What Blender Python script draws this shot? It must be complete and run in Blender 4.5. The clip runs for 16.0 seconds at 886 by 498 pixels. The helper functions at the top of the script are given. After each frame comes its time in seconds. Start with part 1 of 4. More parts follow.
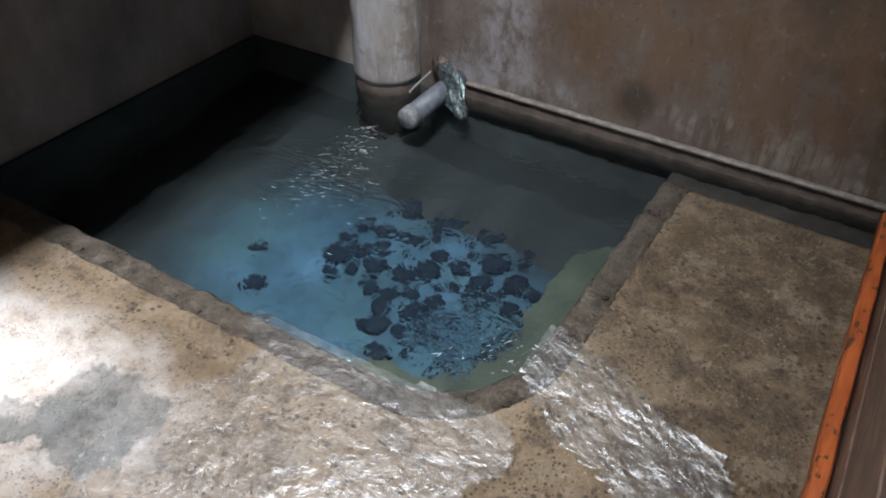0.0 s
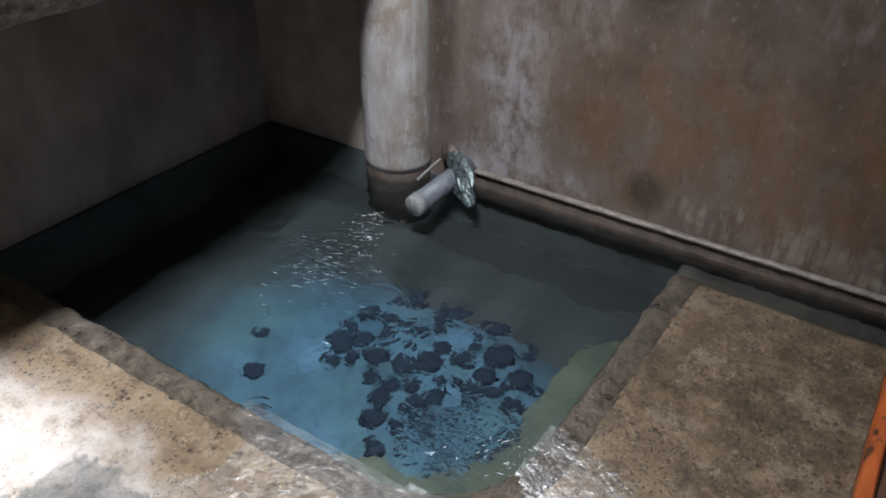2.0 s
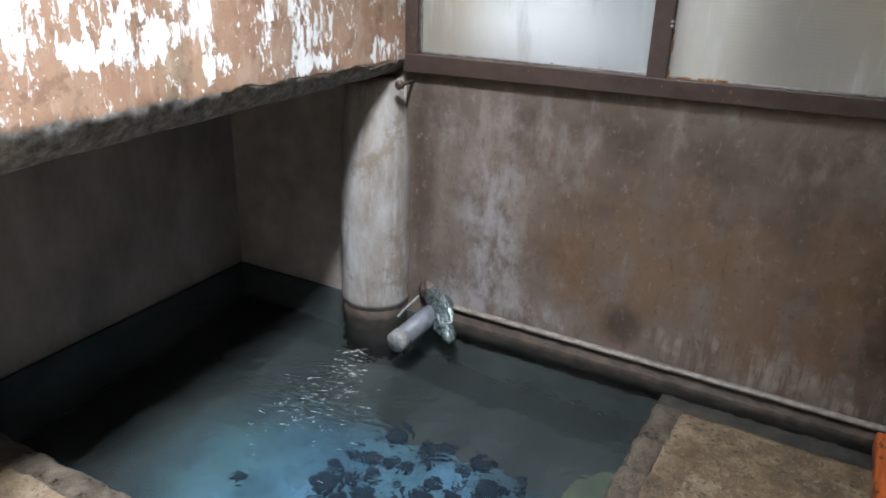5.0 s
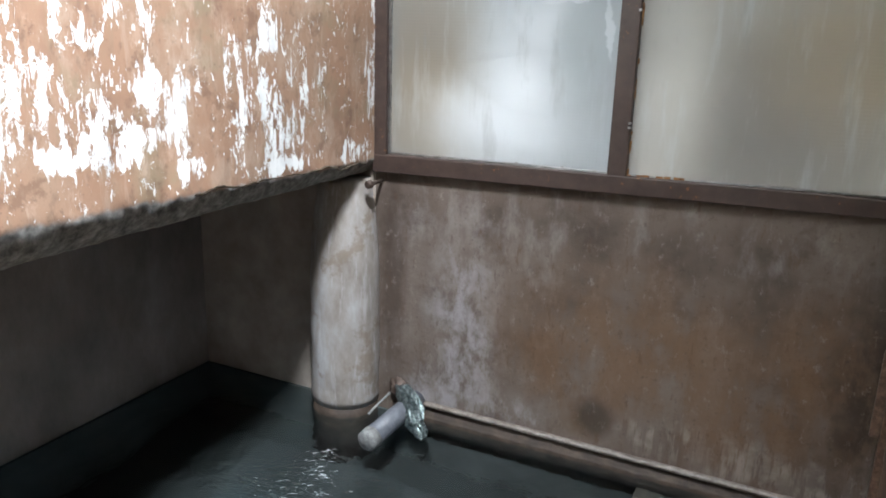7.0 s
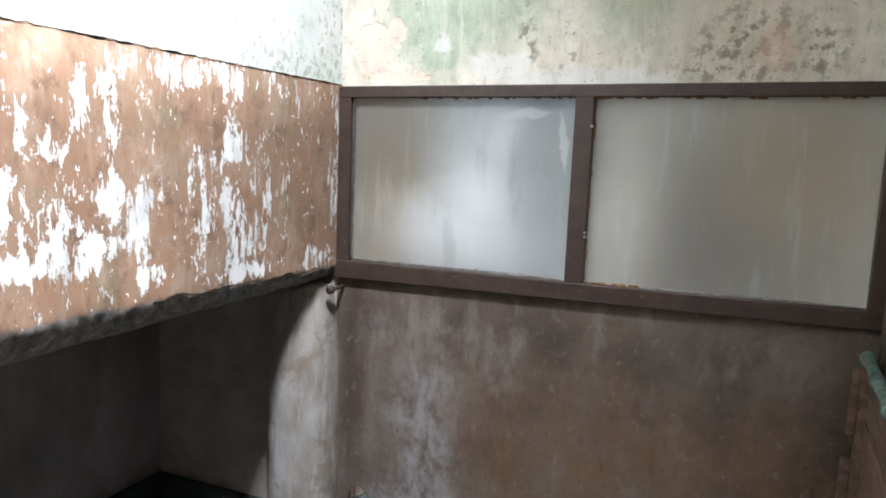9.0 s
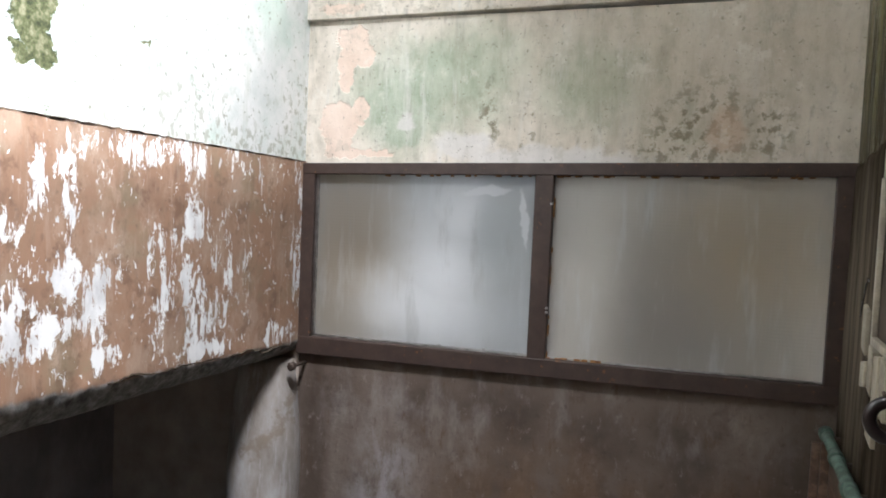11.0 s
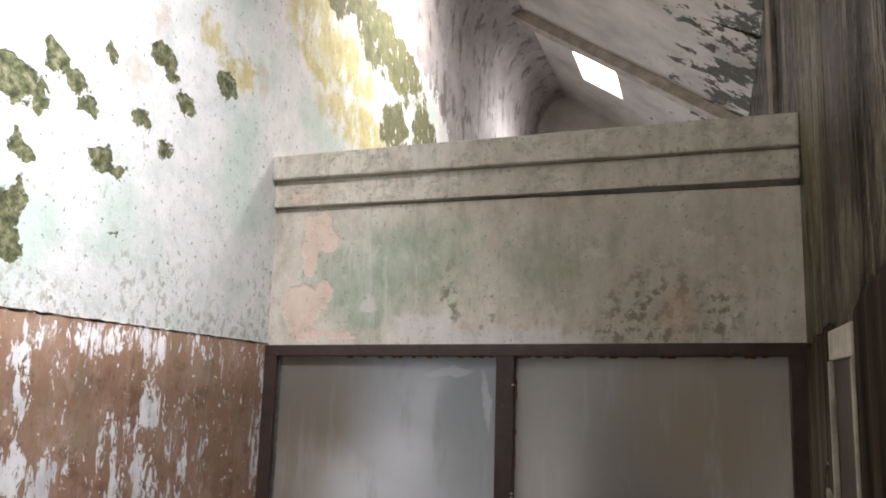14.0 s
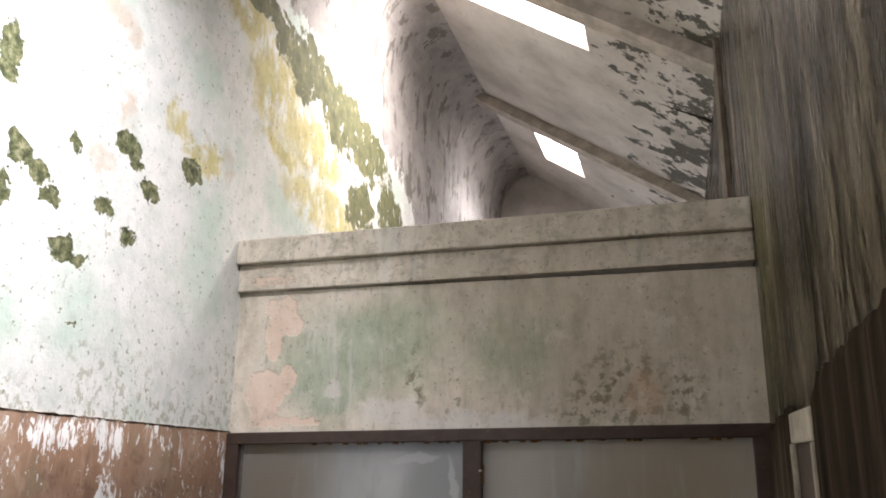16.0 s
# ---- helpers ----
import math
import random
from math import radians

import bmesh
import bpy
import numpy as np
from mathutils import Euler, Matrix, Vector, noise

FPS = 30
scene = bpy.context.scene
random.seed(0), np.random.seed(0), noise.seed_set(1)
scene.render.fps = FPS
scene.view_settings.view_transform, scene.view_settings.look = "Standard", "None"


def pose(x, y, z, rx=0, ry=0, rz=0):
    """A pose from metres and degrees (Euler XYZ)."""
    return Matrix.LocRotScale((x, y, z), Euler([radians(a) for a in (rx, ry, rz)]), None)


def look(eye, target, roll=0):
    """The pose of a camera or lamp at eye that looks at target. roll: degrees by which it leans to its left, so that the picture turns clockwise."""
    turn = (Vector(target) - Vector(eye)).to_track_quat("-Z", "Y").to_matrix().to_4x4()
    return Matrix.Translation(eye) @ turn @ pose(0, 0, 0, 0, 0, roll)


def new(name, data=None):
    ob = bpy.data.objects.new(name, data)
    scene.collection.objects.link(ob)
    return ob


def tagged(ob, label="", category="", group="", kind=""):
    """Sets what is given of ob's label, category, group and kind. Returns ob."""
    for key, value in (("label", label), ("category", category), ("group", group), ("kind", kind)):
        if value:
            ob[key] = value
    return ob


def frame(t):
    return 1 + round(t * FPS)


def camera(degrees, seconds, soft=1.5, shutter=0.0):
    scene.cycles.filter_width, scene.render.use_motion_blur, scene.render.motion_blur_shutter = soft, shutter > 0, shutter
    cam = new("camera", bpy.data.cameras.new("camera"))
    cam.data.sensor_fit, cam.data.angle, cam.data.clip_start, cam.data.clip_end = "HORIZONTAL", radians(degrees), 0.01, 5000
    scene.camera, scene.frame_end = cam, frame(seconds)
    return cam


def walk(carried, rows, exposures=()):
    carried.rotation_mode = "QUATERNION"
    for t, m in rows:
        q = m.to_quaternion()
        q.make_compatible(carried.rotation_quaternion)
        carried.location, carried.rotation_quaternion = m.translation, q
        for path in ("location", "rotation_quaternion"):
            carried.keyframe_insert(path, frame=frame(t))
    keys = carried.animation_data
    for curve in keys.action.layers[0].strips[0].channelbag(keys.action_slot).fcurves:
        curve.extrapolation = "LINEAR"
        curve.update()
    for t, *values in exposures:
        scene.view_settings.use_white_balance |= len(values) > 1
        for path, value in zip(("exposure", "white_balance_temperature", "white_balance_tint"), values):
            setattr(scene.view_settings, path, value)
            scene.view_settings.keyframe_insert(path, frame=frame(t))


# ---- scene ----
cam = camera(59.8, 16.0, 1.8)

PATH = [
    (0, (1.722, -2.625, 1.620), (0.926, -1.302, 0.349), 0.6),
    (0.5, (1.741, -2.587, 1.621), (0.925, -1.274, 0.352), 0.1),
    (1, (1.752, -2.553, 1.620), (0.896, -1.213, 0.407), 0.1),
    (1.5, (1.755, -2.529, 1.618), (0.872, -1.157, 0.461), 0.4),
    (2, (1.760, -2.524, 1.621), (0.839, -1.137, 0.513), 0.1),
    (2.5, (1.756, -2.533, 1.622), (0.840, -1.106, 0.561), 0.2),
    (3, (1.743, -2.552, 1.621), (0.835, -1.075, 0.625), 0.7),
    (5.5, (1.617, -2.711, 1.609), (0.763, -1.051, 0.893), 1.8),
    (6, (1.616, -2.716, 1.613), (0.775, -1.026, 0.955), 1.7),
    (6.5, (1.620, -2.720, 1.619), (0.774, -1.012, 1.011), 1.8),
    (7, (1.626, -2.724, 1.628), (0.793, -0.988, 1.087), 1.8),
    (7.5, (1.629, -2.728, 1.635), (0.802, -0.967, 1.172), 2.0),
    (8, (1.636, -2.734, 1.645), (0.827, -0.946, 1.255), 2.3),
    (8.5, (1.643, -2.736, 1.653), (0.833, -0.939, 1.313), 2.2),
    (9, (1.649, -2.738, 1.659), (0.868, -0.919, 1.373), 2.4),
    (11.5, (1.669, -2.740, 1.702), (0.973, -0.866, 1.664), 2.3),
    (12, (1.679, -2.746, 1.709), (1.010, -0.862, 1.766), 2.1),
    (12.5, (1.686, -2.750, 1.719), (1.047, -0.860, 1.860), 2.2),
    (13, (1.692, -2.751, 1.726), (1.057, -0.864, 1.919), 2.3),
    (13.5, (1.696, -2.752, 1.736), (1.064, -0.872, 1.998), 1.8),
    (14, (1.702, -2.757, 1.742), (1.053, -0.893, 2.068), 1.8),
    (14.5, (1.708, -2.756, 1.747), (1.100, -0.889, 2.126), 1.6),
    (15, (1.715, -2.762, 1.757), (1.119, -0.902, 2.188), 1.2),
    (15.5, (1.717, -2.767, 1.766), (1.134, -0.915, 2.248), 1.0),
    (16, (1.719, -2.772, 1.775), (1.158, -0.923, 2.289), 0.7),
]
EXPOSURES = [(0.0, 0.06, 6050, 11), (3.0, 0.26, 6100, 12), (6.0, 0.60, 6050, 8), (8.5, 0.34, 6100, 9), (11.5, -0.22, 6350, 14), (14.0, -0.82, 6600, 18), (16.0, -0.80, 6800, 18)]
walk(cam, [(t, look(eye, target, roll)) for t, eye, target, roll in PATH], EXPOSURES)

# ---- light ----
world = bpy.data.worlds.new("sky")
scene.world = world
world.use_nodes = True
sky = world.node_tree.nodes.new("ShaderNodeTexSky")
sky.sky_type, sky.sun_disc = "NISHITA", False
sky.sun_elevation, sky.sun_rotation = radians(74.7), radians(90)
background = world.node_tree.nodes["Background"]
background.inputs["Strength"].default_value = 0.15
world.node_tree.links.new(sky.outputs[0], background.inputs["Color"])


# the sun through the roof opening over the bath, and the sky's light in the three roof openings
sun_data = bpy.data.lights.new("sun", "SUN")
sun_data.energy, sun_data.angle, sun_data.color = 5.0, radians(3.0), (1.0, 0.98, 0.95)
new("sun", sun_data).matrix_world = look((1.15, -0.1, 4.21), (0.0, -0.1, 0.0))


def skylight(name, x, y, length, width, power, colour, spread):
    """A lamp in a roof opening, lying in the slope."""
    data = bpy.data.lights.new(name, "AREA")
    data.shape, data.size, data.size_y, data.energy, data.color, data.spread = "RECTANGLE", length, width, power, colour, radians(spread)
    new(name, data).matrix_world = pose(x, y, 4.69 - 0.642 * (x - 0.35) + 0.03, 0, 32.7, 0)


skylight("skylight_over_bath", 1.10, -2.02, 0.46, 0.36, 172, (0.95, 0.975, 1.0), 108)
skylight("skylight_next_room", 0.80, 1.09, 1.20, 0.46, 56, (1.0, 0.97, 0.92), 122)
skylight("skylight_far", 0.84, 3.65, 0.36, 0.7, 18, (0.95, 0.98, 1.0), 90)
# added lamp that lights the panes from behind; no window there, the partition hides it
backlight = bpy.data.lights.new("pane_backlight", "AREA")
backlight.shape, backlight.size, backlight.size_y, backlight.energy, backlight.color = "RECTANGLE", 1.2, 1.2, 60, (0.88, 0.94, 1.0)
new("pane_backlight", backlight).matrix_world = look((0.75, 4.9, 1.7), (0.75, 0.0, 1.5))


# ---- materials ----
class Shader:
    """A node material, built up from sockets."""

    def __init__(self, name):
        self.mat = bpy.data.materials.new(name)
        self.mat.use_nodes = True
        self.nt = self.mat.node_tree
        self.nodes, self.links = self.nt.nodes, self.nt.links
        self.bsdf = self.nodes["Principled BSDF"]
        self.pos = self.nodes.new("ShaderNodeNewGeometry").outputs["Position"]

    def put(self, value, socket):
        if isinstance(value, bpy.types.NodeSocket):
            self.links.new(value, socket)
        elif isinstance(value, tuple) and len(value) == 3 and socket.type == "RGBA":
            socket.default_value = (*value, 1)
        else:
            socket.default_value = value

    def local(self):
        self.pos = self.nodes.new("ShaderNodeTexCoord").outputs["Object"]
        return self

    def vec(self, op, a, b=(0, 0, 0)):
        n = self.nodes.new("ShaderNodeVectorMath")
        n.operation = op
        self.put(a, n.inputs[0])
        self.put(b, n.inputs[1])
        return n.outputs["Value"] if op in ("LENGTH", "DOT_PRODUCT", "DISTANCE") else n.outputs["Vector"]

    def num(self, op, a, b=0.0, clamp=False):
        n = self.nodes.new("ShaderNodeMath")
        n.operation, n.use_clamp = op, clamp
        self.put(a, n.inputs[0])
        self.put(b, n.inputs[1])
        return n.outputs[0]

    def axis(self, i):
        n = self.nodes.new("ShaderNodeSeparateXYZ")
        self.links.new(self.pos, n.inputs[0])
        return n.outputs[i]

    def noise(self, scale, detail=5.0, rough=0.6, stretch=(1, 1, 1), distortion=0.0, shift=(0, 0, 0), colour=False):
        n = self.nodes.new("ShaderNodeTexNoise")
        n.inputs["Scale"].default_value, n.inputs["Detail"].default_value = scale, detail
        n.inputs["Roughness"].default_value, n.inputs["Distortion"].default_value = rough, distortion
        self.links.new(self.vec("ADD", self.vec("MULTIPLY", self.pos, stretch), shift), n.inputs["Vector"])
        return n.outputs["Color" if colour else "Fac"]

    def cells(self, scale, stretch=(1, 1, 1), feature="F1"):
        n = self.nodes.new("ShaderNodeTexVoronoi")
        n.feature = feature
        n.inputs["Scale"].default_value = scale
        self.links.new(self.vec("MULTIPLY", self.pos, stretch), n.inputs["Vector"])
        return n.outputs["Distance"]

    def step(self, value, low, high, a=0.0, b=1.0):
        n = self.nodes.new("ShaderNodeMapRange")
        n.interpolation_type = "SMOOTHSTEP"
        self.put(value, n.inputs["Value"])
        for key, v in (("From Min", low), ("From Max", high), ("To Min", a), ("To Max", b)):
            self.put(v, n.inputs[key])
        return n.outputs["Result"]

    def ramp(self, value, stops):
        n = self.nodes.new("ShaderNodeValToRGB")
        while len(n.color_ramp.elements) < len(stops):
            n.color_ramp.elements.new(0.5)
        for e, (p, c) in zip(n.color_ramp.elements, stops):
            e.position, e.color = p, (*c, 1)
        self.put(value, n.inputs["Fac"])
        return n.outputs["Color"]

    def mix(self, fac, a, b, blend="MIX"):
        n = self.nodes.new("ShaderNodeMix")
        n.data_type, n.blend_type = "RGBA", blend
        self.put(fac, n.inputs["Factor"])
        self.put(a, n.inputs[6])
        self.put(b, n.inputs[7])
        return n.outputs[2]

    def blobs(self, spots, wobble=0.10, scale=9.0, edge=0.12):
        """1 inside ragged patches: each spot is a centre and three radii."""
        jag = self.vec("MULTIPLY", self.vec("SUBTRACT", self.noise(scale, 4, 0.65, colour=True), (0.5, 0.5, 0.5)), (wobble * 2,) * 3)
        p = self.vec("ADD", self.pos, jag)
        least = None
        for centre, radii in spots:
            d = self.vec("LENGTH", self.vec("DIVIDE", self.vec("SUBTRACT", p, centre), radii))
            least = d if least is None else self.num("MINIMUM", least, d)
        return self.step(least, 1 - edge, 1 + edge, 1.0, 0.0)

    def bump(self, height, strength=0.4, distance=0.01, normal=None):
        n = self.nodes.new("ShaderNodeBump")
        n.inputs["Strength"].default_value, n.inputs["Distance"].default_value = strength, distance
        self.put(height, n.inputs["Height"])
        if normal is not None:
            self.links.new(normal, n.inputs["Normal"])
        return n.outputs["Normal"]

    def done(self, colour, rough=0.8, normal=None, metallic=0.0, specular=0.5, coat=0.0):
        b = self.bsdf.inputs
        self.put(colour, b["Base Color"])
        self.put(rough, b["Roughness"])
        self.put(metallic, b["Metallic"])
        self.put(specular, b["Specular IOR Level"])
        self.put(coat, b["Coat Weight"])
        if normal is not None:
            self.links.new(normal, b["Normal"])
        return self.mat


def flat_on_x(spots):
    return [((0, y, z), (9, ry, rz)) for y, z, ry, rz in spots]


def flat_on_y(spots):
    return [((x, 0, z), (rx, 9, rz)) for x, z, rx, rz in spots]


def stained_concrete():
    """The brown, blotched plaster under the window."""
    s = Shader("stained_concrete")
    big, mid, fine = s.noise(1.7, 4, 0.6), s.noise(6, 6, 0.65, (1, 1, 0.5)), s.noise(40, 5, 0.7)
    drips = s.noise(14, 5, 0.7, (1, 1, 0.12))
    c = s.ramp(big, [(0.30, (0.085, 0.066, 0.054)), (0.46, (0.165, 0.132, 0.108)), (0.60, (0.215, 0.178, 0.150)), (0.75, (0.175, 0.125, 0.085))])
    c = s.mix(s.step(mid, 0.48, 0.70, 0, 0.65), c, (0.33, 0.30, 0.28))
    c = s.mix(s.step(s.noise(4.5, 6, 0.7, shift=(2, 0, 5)), 0.52, 0.68, 0, 0.6), c, (0.085, 0.062, 0.05))
    c = s.mix(s.step(drips, 0.55, 0.75, 0, 0.35), c, (0.12, 0.085, 0.06))
    pale = s.num("MULTIPLY", s.blobs(flat_on_y([(0.36, 0.16, 0.20, 0.12), (0.42, 0.45, 0.13, 0.40), (0.62, 0.12, 0.2, 0.08)]), 0.12, 5, 0.6), s.step(s.noise(9, 5, 0.7, (1, 1, 0.6)), 0.40, 0.62))
    c = s.mix(s.num("MULTIPLY", pale, 0.75), c, (0.42, 0.41, 0.42))
    c = s.mix(s.num("MULTIPLY", s.blobs(flat_on_y([(0.085, 0.70, 0.055, 0.55)]), 0.05, 7, 0.6), 0.65), c, (0.07, 0.048, 0.036))
    rust = s.num("MULTIPLY", s.blobs(flat_on_y([(1.15, 0.48, 0.50, 0.26), (1.55, 0.32, 0.32, 0.18), (0.85, 0.40, 0.25, 0.18), (1.75, 0.55, 0.25, 0.2)]), 0.18, 4, 0.8), s.step(mid, 0.33, 0.58))
    c = s.mix(s.num("MULTIPLY", rust, 0.7), c, (0.185, 0.105, 0.050))
    # the falling light at the right-hand corner, painted as a dark patch
    shaded = s.num("MULTIPLY", s.blobs(flat_on_y([(1.95, 0.45, 0.16, 0.55)]), 0.14, 5, 0.8), s.step(s.noise(8, 6, 0.7, (1, 1, 0.5), shift=(2, 0, 9)), 0.36, 0.56, 0.4, 0.9))
    c = s.mix(shaded, c, (0.052, 0.036, 0.026))
    salt = s.num("MULTIPLY", s.blobs(flat_on_y([(1.20, 0.16, 0.12, 0.05), (1.45, 0.16, 0.25, 0.085), (1.75, 0.13, 0.20, 0.07)]), 0.08, 12, 0.5), s.step(s.noise(22, 4, 0.6, (1, 1, 0.15)), 0.44, 0.56))
    c = s.mix(s.num("MULTIPLY", salt, s.step(s.noise(6, 4, 0.6, shift=(4, 0, 4)), 0.38, 0.58, 0.15, 0.7)), c, (0.40, 0.36, 0.32))
    c = s.mix(s.num("MULTIPLY", s.blobs(flat_on_y([(1.0, 0.19, 0.075, 0.08)]), 0.03, 8, 0.45), 0.65), c, (0.05, 0.042, 0.036))
    c = s.mix(s.step(fine, 0.56, 0.70, 0, 0.5), c, (0.08, 0.06, 0.047))
    c = s.mix(s.step(s.noise(24, 6, 0.75, (1, 1, 0.6), shift=(5, 0, 1)), 0.56, 0.68, 0, 0.55), c, (0.30, 0.265, 0.235))
    c = s.mix(s.step(s.noise(17, 6, 0.75, (1.3, 1, 0.4), shift=(9, 0, 3)), 0.56, 0.66, 0, 0.5), c, (0.115, 0.070, 0.042))
    h = s.num("ADD", s.num("MULTIPLY", fine, 0.3), mid)
    c = s.mix(1.0, c, (0.76, 0.735, 0.725), "MULTIPLY")
    return s.done(c, s.step(mid, 0.3, 0.7, 0.6, 0.85), s.bump(h, 0.45, 0.014), 0.0, 0.2)


def recess_concrete():
    s = Shader("damp_recess_concrete")
    mid, fine = s.noise(4, 6, 0.65, (1, 1, 0.5)), s.noise(38, 5, 0.7)
    c = s.ramp(mid, [(0.3, (0.15, 0.132, 0.124)), (0.55, (0.25, 0.222, 0.208)), (0.75, (0.35, 0.315, 0.297))])
    return s.done(c, 0.7, s.bump(s.num("ADD", mid, s.num("MULTIPLY", fine, 0.3)), 0.35, 0.012))


def red_dado_paint():
    """Flaking red-brown paint over white plaster."""
    s = Shader("flaking_red_paint")
    big, mid, fine = s.noise(2.2, 4, 0.55), s.noise(10, 5, 0.65, (1, 1, 0.6)), s.noise(60, 4, 0.7)
    red = s.ramp(big, [(0.30, (0.150, 0.080, 0.048)), (0.5, (0.225, 0.122, 0.072)), (0.7, (0.225, 0.140, 0.090))])
    red = s.mix(s.step(mid, 0.5, 0.75, 0, 0.5), red, (0.21, 0.125, 0.075))
    grime = s.noise(18, 5, 0.7, (1, 1, 0.15))
    red = s.mix(s.step(grime, 0.56, 0.72, 0, 0.35), red, (0.17, 0.12, 0.075))
    red = s.mix(s.step(s.noise(3.1, 5, 0.65, shift=(0, 4, 1)), 0.52, 0.66, 0, 0.55), red, (0.17, 0.135, 0.08))
    red = s.mix(s.step(s.noise(38, 4, 0.7, shift=(0, 9, 0)), 0.60, 0.68, 0, 0.6), red, (0.10, 0.06, 0.04))
    red = s.mix(s.step(s.noise(21, 6, 0.72, (1, 1, 0.5), shift=(0, 1, 7)), 0.54, 0.68, 0, 0.5), red, (0.10, 0.058, 0.036))
    red = s.mix(s.step(s.noise(15, 6, 0.72, (1, 1, 0.6), shift=(0, 8, 3)), 0.54, 0.68, 0, 0.5), red, (0.34, 0.22, 0.15))
    red = s.mix(s.step(s.noise(5, 6, 0.7, (1, 1, 0.7), shift=(0, 3, 5)), 0.48, 0.64, 0, 0.45), red, (0.34, 0.24, 0.17))
    red = s.mix(s.step(s.noise(26, 5, 0.7, (1, 1, 0.12), shift=(0, 5, 2)), 0.55, 0.66, 0, 0.22), red, (0.38, 0.28, 0.21))
    red = s.mix(s.step(s.noise(7, 6, 0.72, shift=(0, 7, 7)), 0.54, 0.62, 0, 0.6), red, (0.115, 0.060, 0.034))
    red = s.mix(1.0, red, (1.16, 1.24, 1.32), "MULTIPLY")
    clusters = s.blobs(flat_on_x([
        (-1.46, 1.63, 0.022, 0.059), (-1.28, 1.72, 0.031, 0.085), (-1.20, 1.74, 0.028, 0.073), (-1.17, 1.64, 0.020, 0.045), (-1.49, 1.45, 0.043, 0.066), (-1.44, 1.38, 0.031, 0.083),
        (-1.36, 1.40, 0.050, 0.057), (-1.30, 1.48, 0.035, 0.036), (-1.20, 1.46, 0.042, 0.060), (-1.23, 1.34, 0.066, 0.053), (-1.09, 1.41, 0.055, 0.088), (-1.48, 1.30, 0.060, 0.041),
        (-0.79, 1.56, 0.066, 0.050), (-0.69, 1.59, 0.057, 0.044), (-0.82, 1.37, 0.062, 0.111), (-0.73, 1.44, 0.034, 0.078), (-0.49, 1.40, 0.036, 0.080), (-0.60, 1.17, 0.156, 0.024),
        (-0.18, 1.17, 0.082, 0.041), (-1.06, 1.23, 0.055, 0.030), (-1.70, 1.45, 0.16, 0.16), (-2.1, 1.5, 0.25, 0.3)]), 0.06, 14, 0.85)
    thin = s.blobs(flat_on_x([(-0.85, 1.82, 0.35, 0.05), (-1.08, 1.75, 0.03, 0.085), (-0.95, 1.80, 0.03, 0.05), (-0.56, 1.55, 0.03, 0.10), (-1.38, 1.60, 0.04, 0.04), (-0.62, 1.30, 0.10, 0.12), (-1.33, 1.30, 0.12, 0.04), (-0.05, 1.5, 0.04, 0.3)]), 0.06, 12, 0.7)
    flecks = s.noise(40, 8, 0.78, (1, 1, 0.40), 0.6)
    lumps = s.noise(8, 5, 0.65, (1, 1, 0.5), 0.3, (4, 4, 4))
    flecks = s.num("ADD", s.num("MULTIPLY", flecks, 0.68), s.num("MULTIPLY", lumps, 0.32))
    pull = s.num("ADD", s.num("MULTIPLY", clusters, 0.125), s.num("MULTIPLY", thin, 0.085))
    bare = s.step(s.num("SUBTRACT", s.num("ADD", flecks, pull), s.step(s.noise(42, 3, 0.6, (1, 1, 0.14)), 0.50, 0.66, 0, 0.10)), 0.572, 0.580)
    speck = s.step(s.num("ADD", s.noise(48, 3, 0.6, (1, 1, 0.6), shift=(3, 1, 2)), s.num("MULTIPLY", clusters, 0.05)), 0.67, 0.69)
    bare = s.num("MAXIMUM", bare, speck)
    c = s.mix(bare, red, s.ramp(mid, [(0.3, (0.46, 0.46, 0.46)), (0.55, (0.70, 0.70, 0.69))]))
    grey = s.step(s.num("ADD", s.axis(2), s.num("ADD", s.num("MULTIPLY", s.axis(1), 0.027), s.num("MULTIPLY", mid, 0.06))), 1.140, 1.158, 1.0, 0.0)
    c = s.mix(grey, c, s.ramp(s.noise(28, 5, 0.7), [(0.35, (0.07, 0.067, 0.062)), (0.52, (0.19, 0.183, 0.172)), (0.7, (0.36, 0.35, 0.33))]))
    h = s.num("ADD", s.num("MULTIPLY", bare, -0.8), s.num("ADD", s.num("MULTIPLY", mid, 0.5), s.num("MULTIPLY", fine, 0.25)))
    return s.done(c, 0.75, s.bump(h, 0.5, 0.006))


MOSS = [(-1.27, 2.85, 0.039, 0.103), (-1.19, 2.58, 0.046, 0.047), (-1.12, 2.54, 0.043, 0.035), (-1.06, 2.49, 0.034, 0.030), (-1.23, 2.46, 0.025, 0.061), (-1.32, 2.48, 0.073, 0.072),
        (-0.99, 2.35, 0.055, 0.036), (-0.92, 2.33, 0.032, 0.017), (-0.84, 2.52, 0.039, 0.032), (-0.71, 2.46, 0.043, 0.034), (-0.99, 2.69, 0.031, 0.028), (-0.77, 2.77, 0.060, 0.048),
        (-0.71, 2.72, 0.036, 0.026), (-0.63, 2.65, 0.055, 0.036), (-0.41, 2.80, 0.060, 0.058), (-0.90, 2.14, 0.018, 0.010), (-1.27, 2.30, 0.037, 0.035), (-1.26, 2.15, 0.020, 0.066), (-1.31, 2.12, 0.056, 0.069), (-1.28, 2.05, 0.041, 0.049), (-1.34, 2.03, 0.032, 0.027)]
LICHEN = [(-0.50, 2.96, 0.062, 0.058), (-0.07, 3.66, 0.20, 0.13), (0.17, 3.45, 0.26, 0.25), (0.61, 3.31, 0.39, 0.18), (0.26, 3.14, 0.21, 0.06), (0.8, 3.0, 0.5, 0.12), (-0.3, 2.9, 0.14, 0.05)]
